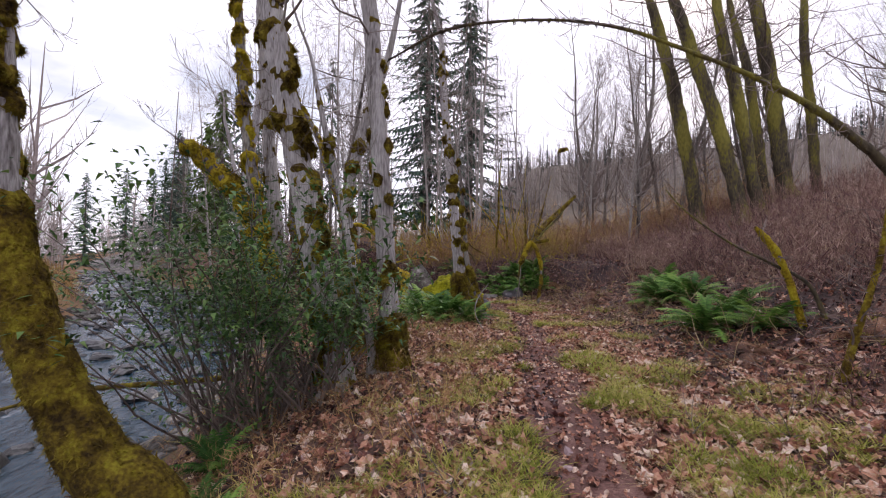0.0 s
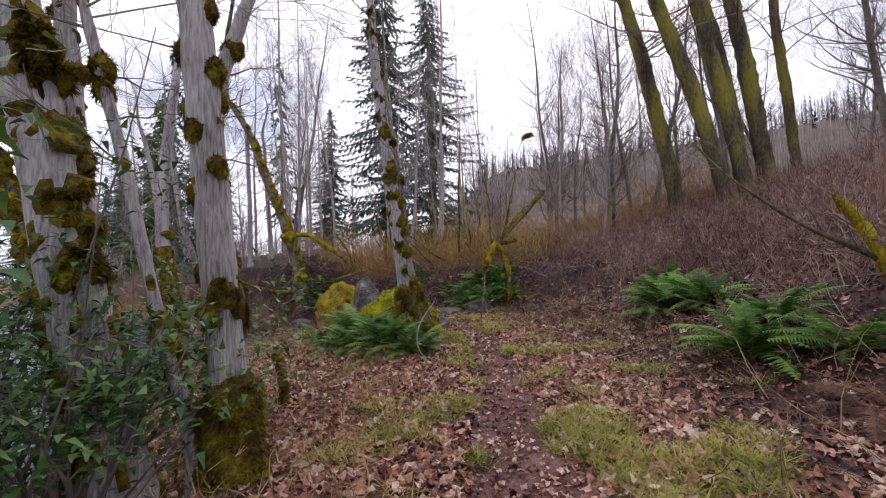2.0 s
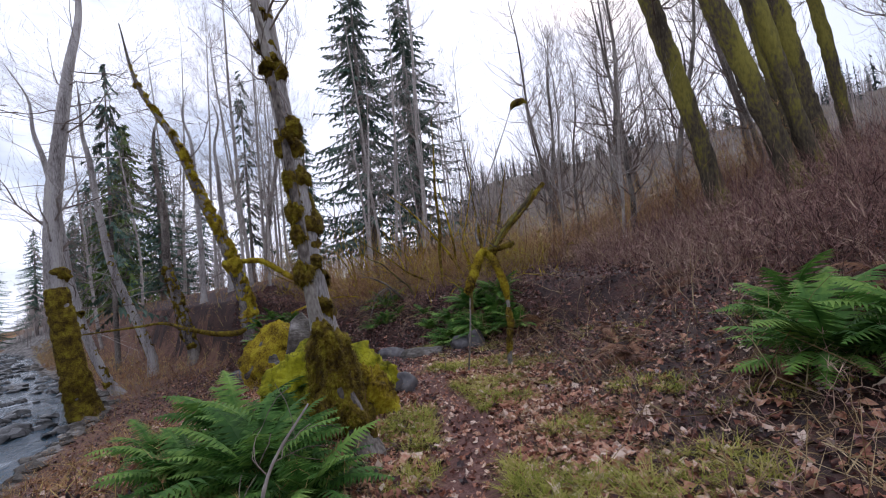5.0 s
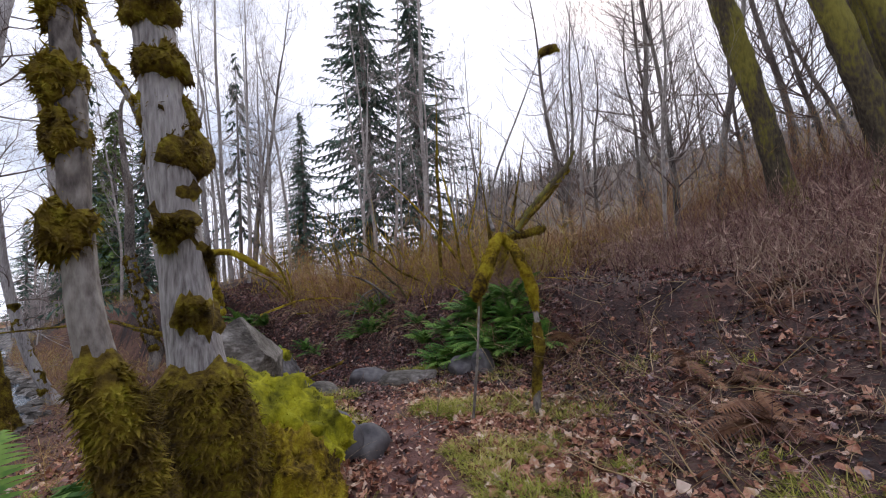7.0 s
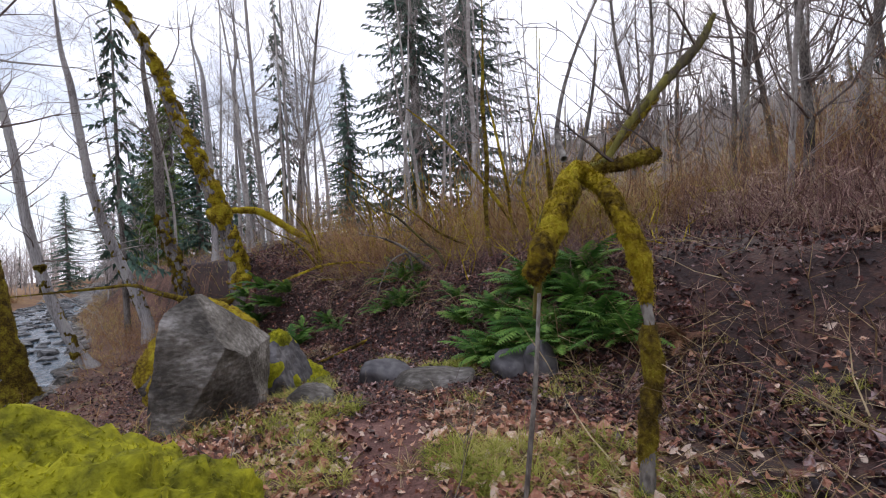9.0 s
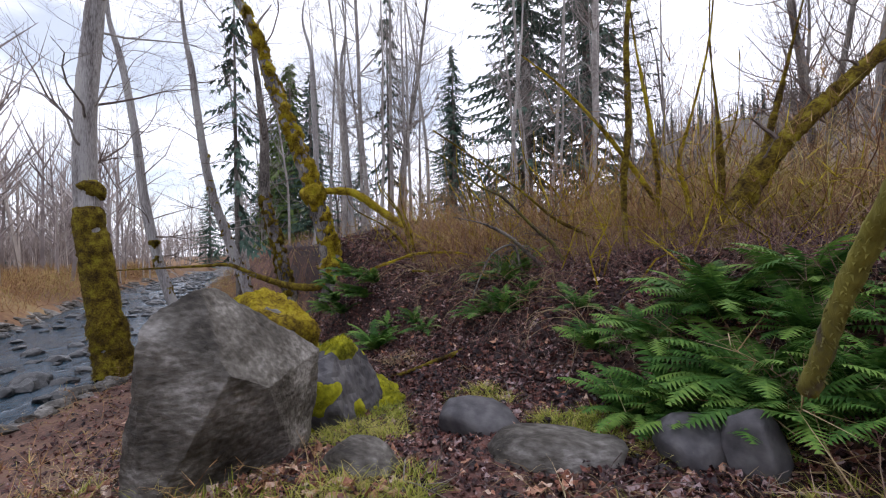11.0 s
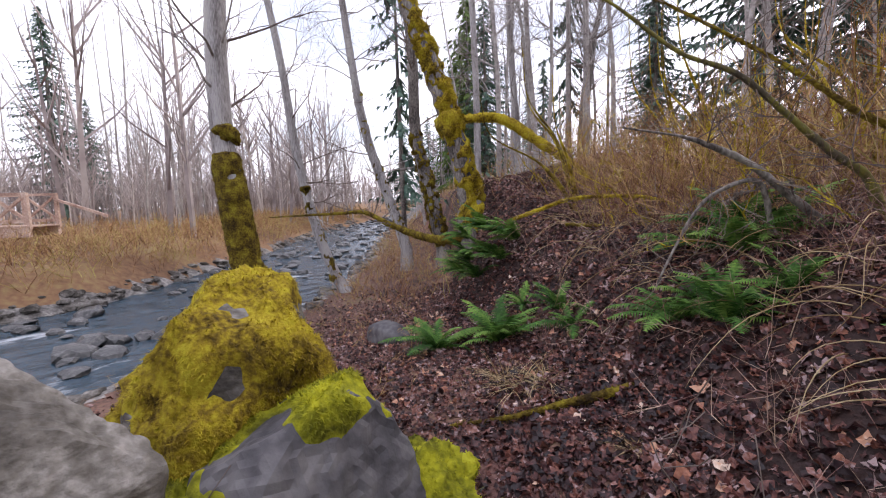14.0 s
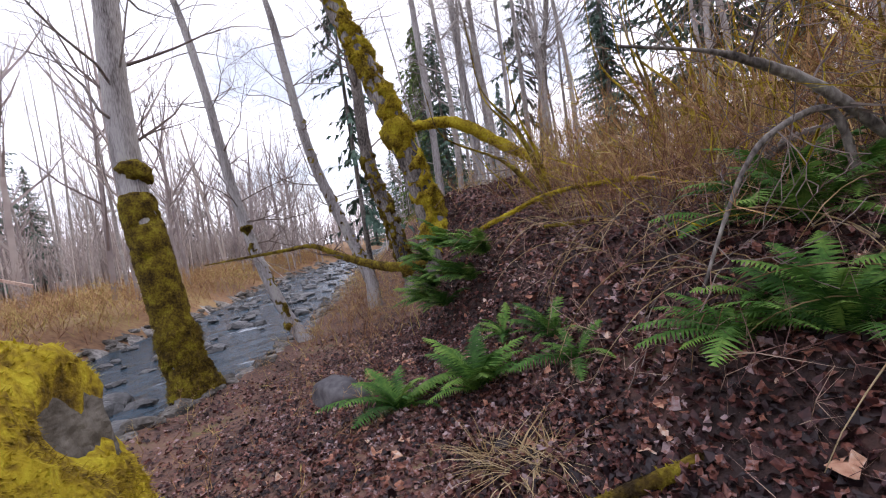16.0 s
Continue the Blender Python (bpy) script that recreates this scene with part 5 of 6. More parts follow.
DEADFROND = [mesh_of("frond", g.v, g.f, DEADFERN) for g in (frond_geo(611, 0.6), frond_geo(612, 0.7))]
for k in range(15):
    x, y = rng.uniform(3.9, 7.5), rng.uniform(4.5, 19)
    if x < 4.2 and y < 11:
        x += 1.2
    clump = thing("dead_fern", (x, y, hz(x, y)), "withered brown fern fronds collapsed over the litter", "dead fern", "withered ferns on the slopes")
    for s in range(11):
        ob = new("frond", rng.choice(DEADFROND))
        ob.parent = clump
        sc = rng.uniform(0.6, 1.15)
        ob.matrix_basis = Matrix.LocRotScale((rng.gauss(0, 0.12), rng.gauss(0, 0.12), 0.02), Euler((rng.gauss(0, 0.3), rng.uniform(0.0, 0.7), rng.uniform(0, 6.28))), (sc, sc, sc))


def leafy_shrub(x, y, height, spread, count, seed, label):
    r = random.Random(seed)
    bush = thing("shrub", (x, y, hz(x, y)), label, "shrub")
    leaves = Geo()
    for k in range(40):
        g = Geo()
        a = r.uniform(0, 6.28)
        p = Vector((r.gauss(0, 0.2), r.gauss(0, 0.2), -0.1))
        d = Vector((math.cos(a) * 0.8, math.sin(a) * 0.8, r.uniform(1.0, 3.2))).normalized()
        ln = r.uniform(0.5, 1.1) * max(height, spread)
        pts = [p]
        for i in range(6):
            d = (d + Vector((r.gauss(0, 0.15), r.gauss(0, 0.15), -0.06))).normalized()
            pts.append(pts[-1] + d * ln / 6)
        g.tube(pts, [0.018 * (1 - 0.14 * i) for i in range(7)], 4)
        part("stem", g, TWIG, bush)
        for _ in range(count // 40):
            i = r.randint(3, 6) if r.random() < 0.75 else r.randint(1, 4)
            c = pts[i] + Vector((r.gauss(0, 0.17), r.gauss(0, 0.17), r.gauss(0, 0.15)))
            if c.z > height * 0.8 or (c.z < height * 0.42 and r.random() < 0.9):
                continue
            o = Vector((r.gauss(0, 1), r.gauss(0, 1), r.gauss(0, 0.5)))
            leaves.blade(c, o, r.uniform(0.055, 0.11), 0.05, 0.4, 2)
    tagged(part("foliage", leaves, BROADLEAF, bush), kind="stuff")
    return bush


leafy_shrub(-2.45, 6.0, 3.2, 1.5, 13000, 701, "dense dark green broadleaf shrub on the bank")
leafy_shrub(-3.2, 6.4, 4.7, 1.6, 13500, 702, "dense dark green broadleaf shrub on the bank")
leafy_shrub(-1.7, 5.95, 2.2, 1.0, 5200, 703, "dense dark green broadleaf shrub on the bank")

# ---- the mossy arch: a bent stem with a drooping end ----
arch = thing("mossy_arch", (3.1, 15.1, hz(3.1, 15.1)), "bent dead stem thick with golden moss forming an arch", "dead tree")


def limb_part(owner, name, pts, material, n=10, lump=0.35, hair=0, label="", step=0.05, twigs=0, seed=1, hair_len=0.03):
    """One lumpy stem through (x, y, z, radius) points, as a part of its thing."""
    off = Vector(owner.location)
    line, radii = spline(pts, step)
    g = Geo()
    g.tube([p - off for p in line], radii, n, lump, 14.0)
    if hair:
        fuzz(g, surface_points(g, hair, len(pts)), hair_len, 5)
    ob = part(name, g, material, owner, label, True)
    if twigs:
        rnd, g = random.Random(seed), Geo()
        for _ in range(twigs):
            i = rnd.randint(len(line) // 4, len(line) - 1)
            o = Vector((rnd.gauss(0, 1), rnd.gauss(0, 1), rnd.gauss(0.3, 0.8))).normalized()
            branch(g, line[i] - off, o, rnd.uniform(0.3, 0.9), max(0.004, radii[i] * 0.3), 1, rnd, 4, 0.1, 0.2, 4)
        tagged(part("twig_spray", g, TWIG, owner), kind="stuff")
    return ob


limb_part(arch, "stem", [(3.14, 15.35, -0.09, 0.050), (3.22, 15.40, 0.33, 0.045), (3.28, 15.45, 0.64, 0.042), (3.29, 15.45, 0.98, 0.040), (3.30, 15.50, 1.21, 0.040)], GREY)
limb_part(arch, "moss_sleeve", [(3.19, 15.40, 0.15, 0.050), (3.23, 15.40, 0.48, 0.062), (3.29, 15.44, 0.72, 0.058), (3.29, 15.45, 0.94, 0.075), (3.29, 15.45, 1.07, 0.050)], DARKMOSS, 12, 0.5, 900)
limb_part(arch, "moss_bough", [(3.30, 15.50, 1.21, 0.035), (3.29, 15.50, 1.36, 0.062), (3.26, 15.50, 1.57, 0.072), (3.19, 15.55, 1.79, 0.070), (3.15, 15.70, 1.99, 0.066), (3.10, 15.90, 2.14, 0.066), (3.00, 15.90, 2.19, 0.072), (2.89, 15.75, 2.06, 0.080), (2.78, 15.60, 1.86, 0.086), (2.67, 15.45, 1.67, 0.088), (2.58, 15.40, 1.51, 0.085), (2.55, 15.40, 1.40, 0.040)], MOSS, 16, 0.55, 7000)
limb_part(arch, "root_stem", [(2.97, 15.95, 2.17, 0.034), (2.88, 16.10, 2.02, 0.045), (2.81, 16.30, 1.88, 0.045), (2.78, 16.60, 1.56, 0.040), (2.77, 17.00, 0.93, 0.040)], MAPLE, 10, 0.35, 500)
limb_part(arch, "branch", [(3.08, 15.95, 2.21, 0.045), (3.25, 16.00, 2.27, 0.030), (3.50, 16.10, 2.59, 0.030), (3.90, 16.20, 2.98, 0.038), (4.14, 16.20, 3.22, 0.040), (4.27, 16.20, 3.44, 0.014)], MAPLE, 9, 0.35, 500, twigs=6)
limb_part(arch, "branch", [(3.08, 15.95, 2.20, 0.045), (3.24, 16.00, 2.22, 0.050), (3.44, 16.00, 2.25, 0.055), (3.62, 16.00, 2.29, 0.060), (3.66, 16.00, 2.28, 0.030)], DARKMOSS, 10, 0.35, 800, twigs=2)
limb_part(arch, "branch", [(3.05, 16.00, 2.29, 0.020), (3.13, 16.00, 2.55, 0.014), (3.21, 16.00, 2.92, 0.012), (3.25, 16.00, 3.28, 0.006)], GREY, 7, 0.2, twigs=3)
limb_part(arch, "branch", [(2.98, 16.2, 2.35, 0.032), (3.0, 16.5, 2.7, 0.022), (3.3, 17.0, 3.5, 0.017), (3.9, 17.5, 4.7, 0.014), (4.6, 18.3, 6.1, 0.010)], GREY, 7, 0.2, twigs=7)
limb_part(arch, "moss_ball", [(4.55, 18.3, 6.0, 0.02), (4.65, 18.3, 6.12, 0.08), (4.85, 18.3, 6.2, 0.09), (5.0, 18.3, 6.15, 0.03)], DARKMOSS, 10, 0.5, 300)
pole = thing("dead_stick", (2.39, 15.40, hz(2.39, 15.40)), "thin bare dead stick standing under the arch", "stick")
g = Geo()
g.tube([(0, 0, -0.1), (0.07, 0.0, 0.36), (0.12, 0.0, 0.69), (0.16, 0.0, 1.02), (0.19, 0.0, 1.34)], [0.019, 0.018, 0.017, 0.015, 0.013], 7, 0.2, 20)
part("stem", g, GREY, pole)

# ---- the vine maple clump on the knoll ----
vine = thing("vine_maple", (3.65, 22.50, hz(3.65, 22.50)), "clump of crooked vine maple stems furred with moss", "shrub")
vb = hz(3.65, 22.50)
limb_part(vine, "stem", [(3.79, 22.21, vb - 0.2, 0.196), (3.91, 22.24, 1.69, 0.182), (4.24, 22.34, 2.39, 0.182), (4.58, 22.44, 2.92, 0.156), (5.15, 22.61, 3.53, 0.137), (5.77, 22.81, 4.08, 0.124), (6.69, 23.08, 4.96, 0.079)], DARKMOSS, 14, 0.3, 2500, twigs=6)
limb_part(vine, "stem", [(4.16, 22.61, vb - 0.2, 0.081), (4.26, 22.65, 1.87, 0.081), (4.53, 22.71, 2.66, 0.069), (4.70, 22.78, 3.32, 0.056), (4.86, 22.82, 3.90, 0.048), (5.03, 22.86, 4.56, 0.024), (5.39, 22.94, 5.98, 0.008)], DARKMOSS, 12, 0.35, 1400, twigs=8, seed=2)
limb_part(vine, "stem", [(3.44, 22.86, vb - 0.2, 0.048), (3.29, 22.82, 1.90, 0.044), (3.02, 22.73, 2.45, 0.048), (2.54, 22.58, 3.16, 0.040), (2.15, 22.47, 3.69, 0.031), (1.57, 22.29, 4.34, 0.021), (0.93, 22.10, 4.90, 0.009)], MOSS, 10, 0.4, 1400, twigs=7, seed=3)
limb_part(vine, "stem", [(2.63, 22.65, vb - 0.2, 0.048), (2.55, 22.58, 1.76, 0.044), (2.54, 22.58, 2.80, 0.056), (2.63, 22.61, 3.67, 0.052), (2.62, 22.61, 4.93, 0.048), (2.71, 22.61, 6.27, 0.024), (2.78, 22.65, 7.72, 0.008)], DARKMOSS, 10, 0.4, 1200, twigs=8, seed=4)
limb_part(vine, "stem", [(3.21, 22.79, vb - 0.2, 0.056), (3.13, 22.76, 1.84, 0.052), (3.07, 22.74, 3.05, 0.040), (2.88, 22.69, 4.38, 0.029), (2.78, 22.66, 4.96, 0.016), (2.63, 22.65, 6.27, 0.007)], MOSS, 10, 0.4, 900, twigs=7, seed=5)
limb_part(vine, "stem", [(3.65, 22.79, vb - 0.2, 0.056), (3.55, 22.81, 2.42, 0.048), (3.42, 22.76, 3.03, 0.040), (3.66, 22.84, 3.90, 0.022), (3.95, 22.92, 5.12, 0.016), (4.08, 22.94, 6.56, 0.007)], MOSS, 10, 0.4, 900, twigs=8, seed=6)
limb_part(vine, "stem", [(4.16, 22.97, vb - 0.2, 0.073), (4.10, 22.97, 2.22, 0.066), (4.08, 22.97, 3.18, 0.060), (4.04, 22.95, 3.88, 0.026), (3.95, 22.92, 5.12, 0.013), (4.02, 22.94, 6.85, 0.007)], DARKMOSS, 10, 0.4, 900, twigs=8, seed=7)
mats_of = [MOSS, DARKMOSS, OSIER]
for k in range(18):
    x, y = rng.uniform(-3.0, 6), rng.uniform(25.0, 31)
    b = hz(x, y)
    clump = thing("mossy_shrub", (x, y, b), "leafless shrub with mossy crooked stems in the thicket", "shrub", "mossy shrubs in the thicket")
    for s in range(4):
        dx, dy = rng.gauss(0, 0.5), rng.gauss(0, 0.4)
        h = rng.uniform(1.2, 2.6)
        limb_part(clump, "stem", [(x, y, b - 0.1, 0.045), (x + dx * 0.3, y + dy * 0.3, b + h * 0.35, 0.045), (x + dx * 0.7, y + dy * 0.7, b + h * 0.65, 0.028), (x + dx * 1.5, y + dy * 1.5, b + h, 0.012), (x + dx * 1.7, y + dy * 1.7, b + h * 1.5, 0.006)],
                  mats_of[(k + s) % 2], 7, 0.5, 120, "", 0.12, 2, k * 7 + s, 0.05)


def fallen(name, label, pts, material, hair=0, twigs=0, seed=1, n=10, category="fallen branch", lump=0.3):
    ob = thing(name, tuple(pts[0][:3]), label, category)
    limb_part(ob, "branch", [(a, b, c, r * (0.7 if r > 0.012 else 1)) for a, b, c, r in pts], material, n, lump, hair, "", 0.06, twigs * 2, seed)
    return ob


fallen("fallen_branch", "long bare branch slanting up with a mossy butt", [(1.75, 23.3, 1.0, 0.085), (1.45, 23.04, 1.47, 0.07), (1.33, 22.94, 1.71, 0.05), (1.07, 22.71, 1.95, 0.046), (0.78, 22.46, 2.27, 0.036), (0.5, 22.21, 2.55, 0.032), (0.15, 21.91, 2.73, 0.024), (-0.28, 21.54, 3.13, 0.018), (-0.6, 21.3, 3.3, 0.008)], MAPLE, 500, 8, 51)
fallen("fallen_branch", "dead crooked branch resting on the knoll's edge", [(1.3, 23.45, 1.0, 0.08), (1.15, 23.3, 1.23, 0.065), (0.81, 22.99, 1.59, 0.052), (0.55, 22.76, 1.86, 0.046), (0.27, 22.5, 2.03, 0.04), (0.09, 22.34, 2.11, 0.02), (-0.3, 22.0, 2.2, 0.008)], GREY, 0, 9, 52)
fallen("fallen_branch", "dead crooked branch resting on the knoll's edge", [(0.75, 22.95, 1.2, 0.04), (0.63, 22.83, 1.68, 0.034), (0.36, 22.58, 1.61, 0.028), (0.2, 22.44, 1.42, 0.022), (0.07, 22.32, 1.1, 0.016), (-0.05, 22.2, 0.75, 0.01)], GREY, 0, 6, 53)
fallen("fallen_branch", "leaning dead pole with a mossy end in the thicket", [(2.3, 23.6, 1.5, 0.07), (2.09, 23.48, 1.79, 0.06), (1.38, 23.27, 2.18, 0.045), (0.77, 23.08, 2.72, 0.03), (0.06, 22.87, 3.27, 0.022), (-0.84, 22.6, 3.93, 0.02)], DARKMOSS, 900, 8, 54)
fallen("fallen_log", "thin mossy log lying on the leaf litter", [(0.3, 22.0, 0.12, 0.055), (0.06, 21.84, 0.0, 0.06), (-0.16, 21.65, -0.08, 0.06), (-0.49, 21.36, -0.18, 0.05), (-0.9, 21.0, -0.30, 0.03), (-1.28, 20.67, -0.36, 0.02)], DARKMOSS, 900, 0, 55, category="log")
fallen("fallen_branch", "mossy branch reaching out over the river bank", [(-5.7, 26.6, 0.7, 0.18), (-6.14, 26.5, 0.56, 0.17), (-6.91, 26.27, 0.64, 0.15), (-7.83, 25.99, 0.96, 0.115), (-8.6, 25.76, 1.3, 0.08), (-9.37, 25.52, 1.29, 0.062), (-10.3, 25.24, 1.26, 0.05), (-12.0, 24.73, 1.2, 0.02)], DARKMOSS, 1200, 12, 56)
fallen("fallen_branch", "downed branch with mossy knuckle beside the ferns", [(5.9, 6.95, hz(5.9, 6.95), 0.06), (5.67, 6.98, 1.23, 0.042), (5.13, 7.0, 1.54, 0.036), (4.5, 7.02, 1.85, 0.026), (3.82, 7.04, 2.33, 0.016), (3.5, 7.1, 2.7, 0.008)], MAPLE, 500, 6, 57)
fallen("mossy_stump", "crooked stub of wood padded with yellow moss", [(5.6, 6.98, hz(5.6, 6.98) - 0.1, 0.085), (5.52, 6.98, 0.79, 0.08), (5.37, 6.99, 1.3, 0.078), (5.15, 6.99, 1.76, 0.085), (4.94, 7.0, 2.03, 0.07), (4.86, 7.0, 2.12, 0.03)], MOSS, 1500, 3, 58, category="stump")
fallen("mossy_stump", "crooked stub of wood padded with yellow moss", [(4.4, 5.0, hz(4.4, 5.0) - 0.1, 0.07), (4.5, 5.0, 0.5, 0.06), (4.65, 5.0, 0.95, 0.05), (4.85, 5.0, 1.6, 0.04), (4.95, 5.0, 2.2, 0.02)], DARKMOSS, 900, 8, 59, category="stump")
fallen("fallen_log", "mossy log lying across the shallows", [(-3.5, 7.5, -0.5, 0.07), (-3.75, 7.51, -0.52, 0.07), (-4.52, 7.5, -0.6, 0.065), (-5.67, 7.49, -0.7, 0.06), (-6.63, 7.49, -0.85, 0.05), (-8.2, 7.4, -1.3, 0.03)], DARKMOSS, 900, 4, 60, category="log")
fallen("bent_tree", "arching mossy limb reaching over the path", [(4.6, 3.5, hz(4.6, 3.5) - 0.1, 0.11), (4.3, 3.45, 0.9, 0.09), (3.75, 3.42, 1.8, 0.07), (3.35, 3.41, 2.31, 0.05), (3.06, 3.41, 2.57, 0.046), (2.75, 3.4, 2.78, 0.038), (2.32, 3.4, 3.0, 0.026), (1.88, 3.4, 3.17, 0.022),
       (1.3, 3.39, 3.36, 0.018), (0.69, 3.39, 3.42, 0.014), (-0.02, 3.38, 3.34, 0.011), (-0.5, 3.38, 3.09, 0.007)], MAPLE, 1200, 9, 61, category="tree")
fallen("fallen_branch", "mossy bough lying along the knoll's edge", [(-3.36, 24.90, 1.17, 0.050), (-2.73, 24.94, 1.38, 0.045), (-2.02, 24.84, 1.56, 0.040), (-0.93, 24.70, 1.56, 0.032), (-0.23, 24.44, 1.37, 0.020)], MOSS, 1500, 3, 64)
fallen("fallen_branch", "low mossy branch crossing the knoll's edge", [(-2.12, 24.68, 1.14, 0.030), (-1.50, 24.62, 1.13, 0.040), (-1.00, 24.57, 1.14, 0.045), (-0.41, 24.40, 1.17, 0.040), (-0.09, 24.14, 1.05, 0.050)], DARKMOSS, 1000, 3, 65)
fallen("fallen_branch", "bent bare branch arching over the knoll's ferns", [(-0.27, 24.11, 0.94, 0.050), (0.06, 24.07, 1.28, 0.050), (0.30, 24.10, 1.54, 0.055), (0.55, 24.10, 1.67, 0.050), (0.83, 24.00, 1.67, 0.030)], GREY, 0, 2, 66)
fallen("hanging_root", "pale thin root dangling down the knoll's face", [(-0.07, 24.16, 1.62, 0.022), (-0.13, 24.04, 1.17, 0.020), (-0.10, 23.90, 0.73, 0.018), (-0.08, 23.73, 0.33, 0.014), (-0.04, 23.53, -0.02, 0.008)], STRAW, 0, 1, 67, 6, "root")
canes = Geo()
cr = random.Random(91)
for k in range(150):
    x = cr.uniform(-4.8, 2.2)
    y = 18.9 - (x - 2.0) * 1.03 + cr.uniform(1.6, 3.4)
    a = math.atan2(-0.7, -0.7) + cr.gauss(0, 0.9)
    d = Vector((math.cos(a) * 0.8, math.sin(a) * 0.8, cr.uniform(0.2, 1.3))).normalized()
    ln, p = cr.uniform(0.7, 1.7), Vector((x, y, hz(x, y) - 0.03))
    pts = [p]
    for i in range(8):
        d = (d + Vector((cr.gauss(0, 0.08), cr.gauss(0, 0.08), -0.23))).normalized()
        p = p + d * ln / 8
        p = Vector((p.x, p.y, max(p.z, hz(p.x, p.y) + 0.02)))
        pts.append(p)
    canes.tube(pts, [0.0065 * (1 - 0.09 * i) for i in range(9)], 4)
tagged(new("dead_canes", mesh_of("dead_canes", canes.v, canes.f, STRAW, True)), "long pale dead canes arching down the knoll's face", "canes", kind="stuff")
gz = hz(-1.0, 8.4)
fallen("mossy_stump", "short stub of a stem capped with olive moss", [(-1.0, 8.4, gz - 0.1, 0.09), (-1.02, 8.4, gz + 0.3, 0.08), (-1.08, 8.4, gz + 0.58, 0.10), (-1.1, 8.4, gz + 0.68, 0.04)], DARKMOSS, 900, 0, 62, category="stump")
gz = hz(0.85, 9.8)
fallen("dead_stick", "thin lichen-pale stick bent up beside the ferns", [(0.85, 9.8, gz - 0.03, 0.014), (0.66, 9.82, gz + 0.28, 0.013), (0.62, 9.83, gz + 0.5, 0.012), (0.70, 9.84, gz + 0.75, 0.011), (0.92, 9.85, gz + 1.05, 0.006)], PALETWIG, 0, 2, 63, 6, "stick")
for k in range(24):
    y = rng.uniform(1, 23)
    x = float(path_x(y)) + rng.choice((-1, 1)) * rng.uniform(0.3, 2.2)
    a = rng.uniform(0, 6.28)
    ln = rng.uniform(0.25, 0.8)
    z = hz(x, y)
    ob = fallen("twig", "thin dead twig lying on the leaves", [(x, y, z + 0.02, 0.008), (x + math.cos(a) * ln * 0.5, y + math.sin(a) * ln * 0.5, hz(x + math.cos(a) * ln * 0.5, y + math.sin(a) * ln * 0.5) + 0.05, 0.006), (x + math.cos(a) * ln, y + math.sin(a) * ln, hz(x + math.cos(a) * ln, y + math.sin(a) * ln) + 0.02, 0.003)],
                rng.choice((GREY, TWIG)), 0, 1, k, 5, "twig")
    tagged(ob, group="twigs on the ground")

# ---- the timber bridge on the far side ----
bridge = thing("footbridge", (-28.0, 20.7, 0.75), "weathered red timber footbridge with crossed railing braces", "bridge")
along = Vector((-1.75, -1.65, 0)).normalized()
across = Vector((-along.y, along.x, 0))
ang = math.atan2(along.y, along.x)
start = Vector((1.2, 1.1, 0.15))
for sgn in (0, 1):
    o = start + across * 1.6 * sgn
    turn = Matrix.Rotation(ang, 3, "Z")
    for z, h in ((1.5, 0.12), (0.28, 0.14)):
        g = Geo()
        g.box(o + along * 6 + Vector((0, 0, z)), (12, 0.12, h), turn)
        part("rail", g, TIMBER, bridge)
    g = Geo()
    g.box(o + along * 6 + Vector((0, 0, -0.2)), (12, 0.2, 0.45), turn)
    part("girder", g, TIMBER, bridge)
    for k in range(9):
        g = Geo()
        g.box(o + along * (1.5 * k) + Vector((0, 0, 0.75)), (0.14, 0.14, 1.6), turn)
        part("post", g, TIMBER, bridge)
        if k < 8:
            for d in (-1, 1):
                g = Geo()
                g.box(o + along * (1.5 * k + 0.75) + Vector((0, 0, 0.88)), (1.9, 0.07, 0.1), turn @ Matrix.Rotation(d * 0.67, 3, "Y"))
                part("brace", g, TIMBER, bridge)
for k in range(40):
    g = Geo()
    g.box(start + across * 0.8 + along * (0.3 * k + 0.1) + Vector((0, 0, 0.06)), (0.27, 1.9, 0.07), Matrix.Rotation(ang, 3, "Z"))
    part("plank", g, TIMBER, bridge)
g = Geo()
g.box(start + along * -1.2 + Vector((0, 0, 0.8)), (2.4, 0.1, 0.12), Matrix.Rotation(ang, 3, "Z") @ Matrix.Rotation(-0.35, 3, "Y"))
part("rail", g, TIMBER, bridge)


# ---- leaf litter, grass and straw ----
def leaf_shape(seed):
    r, g = random.Random(seed), Geo()
    g.v.append(Vector((0, 0, 0.10)))
    n = 8
    for k in range(n):
        a = 2 * math.pi * k / n
        rad = (0.5 if k % 2 else 0.34) * r.uniform(0.65, 1.25)
        g.v.append(Vector((rad * math.cos(a), rad * math.sin(a) * 0.85, r.uniform(-0.15, 0.3))))
    for k in range(n):
        g.f.append((0, 1 + k, 1 + (k + 1) % n))
    return g


leaf_shapes = [leaf_shape(800 + k) for k in range(8)]
spots = []
for k in range(75000):
    y = rng.uniform(-1.5, 27)
    x = path_x(y) + rng.gauss(0.6, 2.4)
    s = x - edge(y)
    if s < 1.0 or (abs(x - path_x(y)) < 0.38 and rng.random() < 0.5) or (y > 15.5 and rng.random() < min(0.94, (y - 15.5) * 0.35)) or (x > 3.6 and y > 6.5 and rng.random() < 0.72):
        continue
    spots.append((rng.randint(0, 7), place(x, y, hz(x, y) + 0.004 + abs(rng.gauss(0, 0.012)), rng.uniform(0, 6.28), (0.055 + 0.11 * rng.random() ** 1.6) * (0.6 if abs(x - path_x(y)) < 0.4 else 1), rng.gauss(0, 0.45), rng.gauss(0, 0.45))))
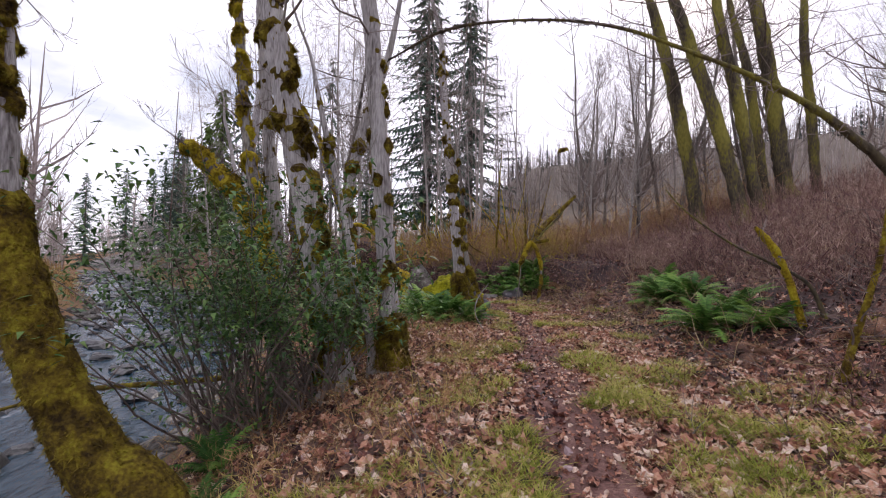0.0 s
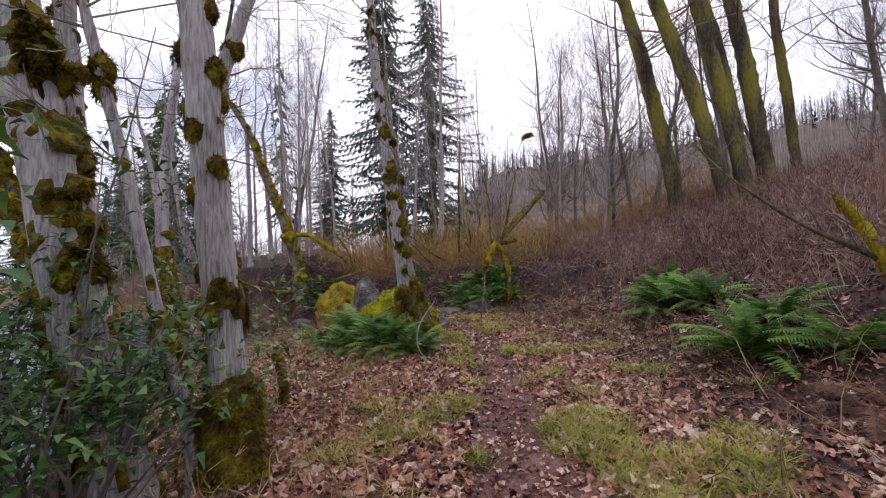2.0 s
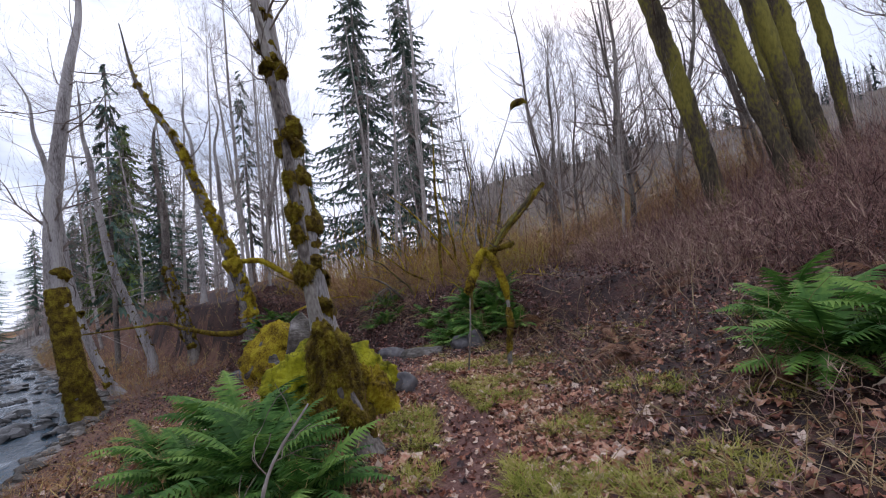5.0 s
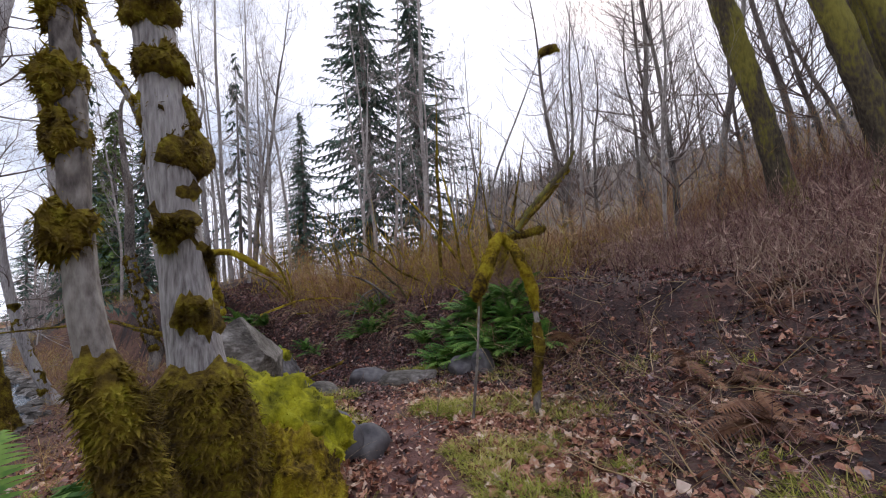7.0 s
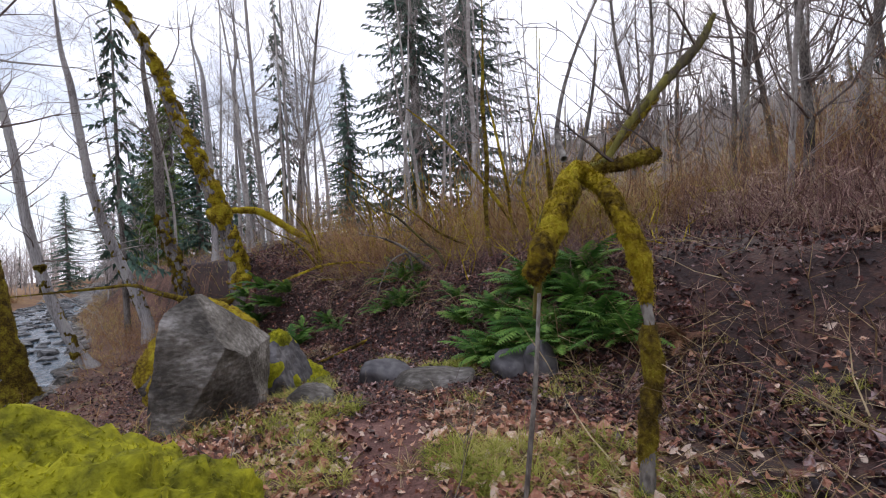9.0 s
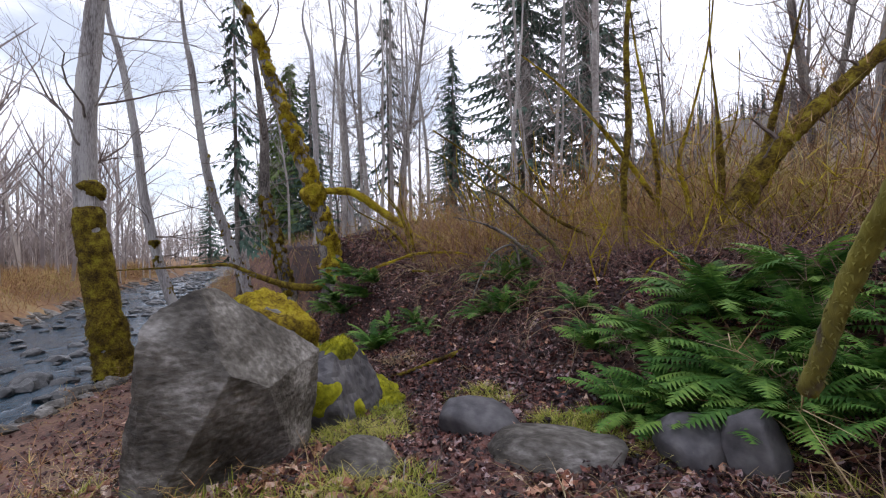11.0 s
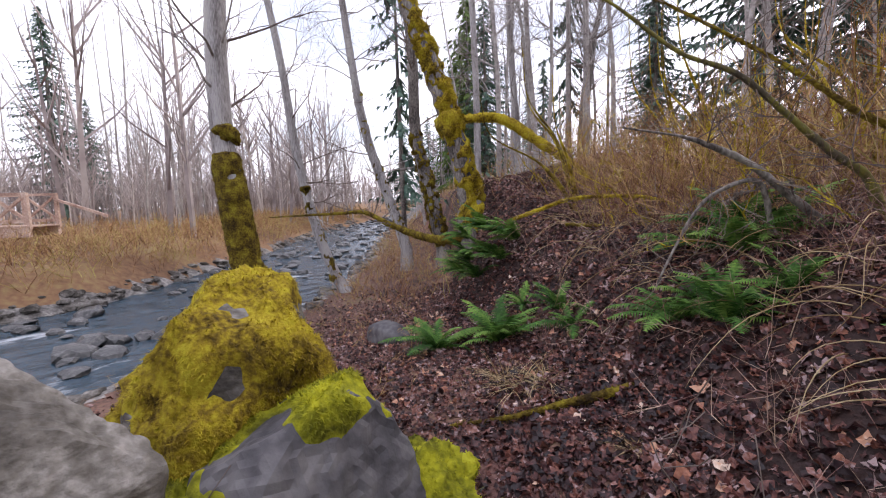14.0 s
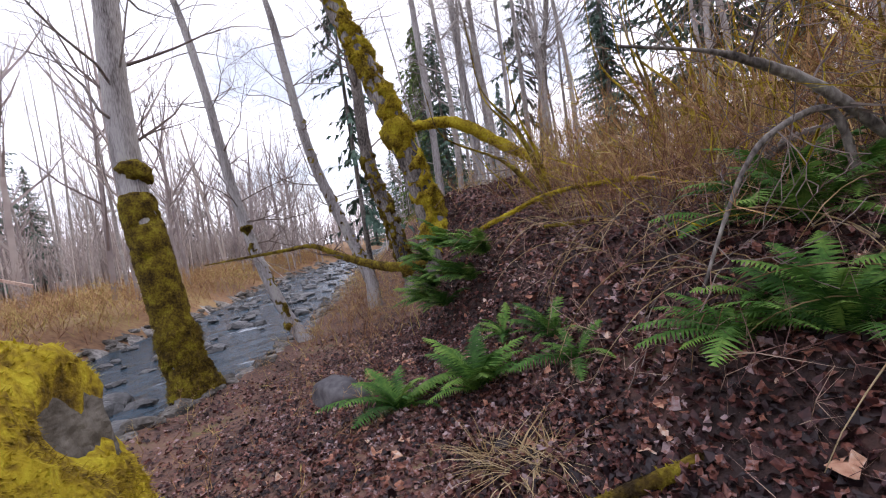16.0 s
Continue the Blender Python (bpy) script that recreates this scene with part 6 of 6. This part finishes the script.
swarm("leaf_litter", leaf_shapes, spots, LITTER, "brown curled maple leaves lying over the ground", "fallen leaves")
# this second litter carries the slopes' shade as a darker leaf colour
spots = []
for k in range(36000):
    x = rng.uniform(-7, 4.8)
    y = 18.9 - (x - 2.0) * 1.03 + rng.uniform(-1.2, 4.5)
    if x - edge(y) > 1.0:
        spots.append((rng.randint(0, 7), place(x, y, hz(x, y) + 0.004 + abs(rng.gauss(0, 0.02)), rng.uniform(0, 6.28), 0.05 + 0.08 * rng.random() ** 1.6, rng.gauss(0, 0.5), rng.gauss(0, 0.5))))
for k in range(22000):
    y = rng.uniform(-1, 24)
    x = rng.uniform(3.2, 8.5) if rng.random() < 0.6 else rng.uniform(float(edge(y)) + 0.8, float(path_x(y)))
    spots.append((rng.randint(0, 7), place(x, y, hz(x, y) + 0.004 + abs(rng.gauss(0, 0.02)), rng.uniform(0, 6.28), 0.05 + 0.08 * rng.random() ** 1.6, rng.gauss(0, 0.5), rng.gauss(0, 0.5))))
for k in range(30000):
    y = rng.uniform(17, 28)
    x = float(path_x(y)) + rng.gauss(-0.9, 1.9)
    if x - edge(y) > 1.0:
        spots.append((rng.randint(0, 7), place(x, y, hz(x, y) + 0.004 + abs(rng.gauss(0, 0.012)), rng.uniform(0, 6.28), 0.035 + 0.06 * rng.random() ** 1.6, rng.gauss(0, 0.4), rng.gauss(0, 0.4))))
swarm("wet_litter", leaf_shapes, spots, SHADELITTER, "wine-red leaves with shade put into their colour, matted over the slopes", "fallen leaves")


def tuft(seed, blades, length, width, lean=0.6):
    r, g = random.Random(seed), Geo()
    for _ in range(blades):
        a = r.uniform(0, 6.28)
        g.blade((r.gauss(0, 0.04), r.gauss(0, 0.04), -0.01), (math.cos(a) * lean, math.sin(a) * lean, r.uniform(0.4, 1.2)), length * r.uniform(0.5, 1.3), width, 0.9, 3)
    return g


tufts = [tuft(820 + k, 36, 0.19, 0.009) for k in range(5)]
spots = []
for k in range(9500):
    y = rng.uniform(-1, 20)
    x = path_x(y) + rng.gauss(0.5, 1.3)
    if abs(x - path_x(y)) < 0.32:
        continue
    if x - edge(y) > 2.0 and noise.noise(Vector((x * 1.1, y * 1.1, 5))) > 0.16 - (0.06 if y < 9 else 0):
        spots.append((rng.randint(0, 4), place(x, y, hz(x, y), rng.uniform(0, 6.28), rng.uniform(0.6, 1.4))))
swarm("grass_tufts", tufts, spots, GRASS, "yellow-green grass tufts along the path", "grass")
straws = [tuft(840 + k, 12, 0.4, 0.007, 1.0) for k in range(5)]
spots = []
for k in range(1500):
    y = rng.uniform(0, 18)
    x = path_x(y) + rng.choice((-1.4, 1)) * (0.5 + abs(rng.gauss(0, 1.6)))
    if x - edge(y) > 0.8:
        spots.append((rng.randint(0, 4), place(x, y, hz(x, y), rng.uniform(0, 6.28), rng.uniform(0.5, 1.2))))
swarm("dry_straw", straws, spots, STRAW, "dry tan grass stalks bent over the litter", "dry grass")

for k, (x, y, s) in enumerate([(-1.15, 21.65, 1.5), (-1.0, 21.8, 1.3), (-1.4, 21.75, 1.2), (1.55, 15.9, 0.9), (0.2, 20.9, 0.8)]):
    g = tuft(870 + k, 60, 0.42, 0.008, 0.9)
    ob = new("grass_tuft", mesh_of("grass_tuft", g.v, g.f, STRAW))
    ob.matrix_world = place(x, y, hz(x, y), 0, s)
    tagged(ob, "bleached tussock of long dry grass", "grass tuft", "dry tussocks")
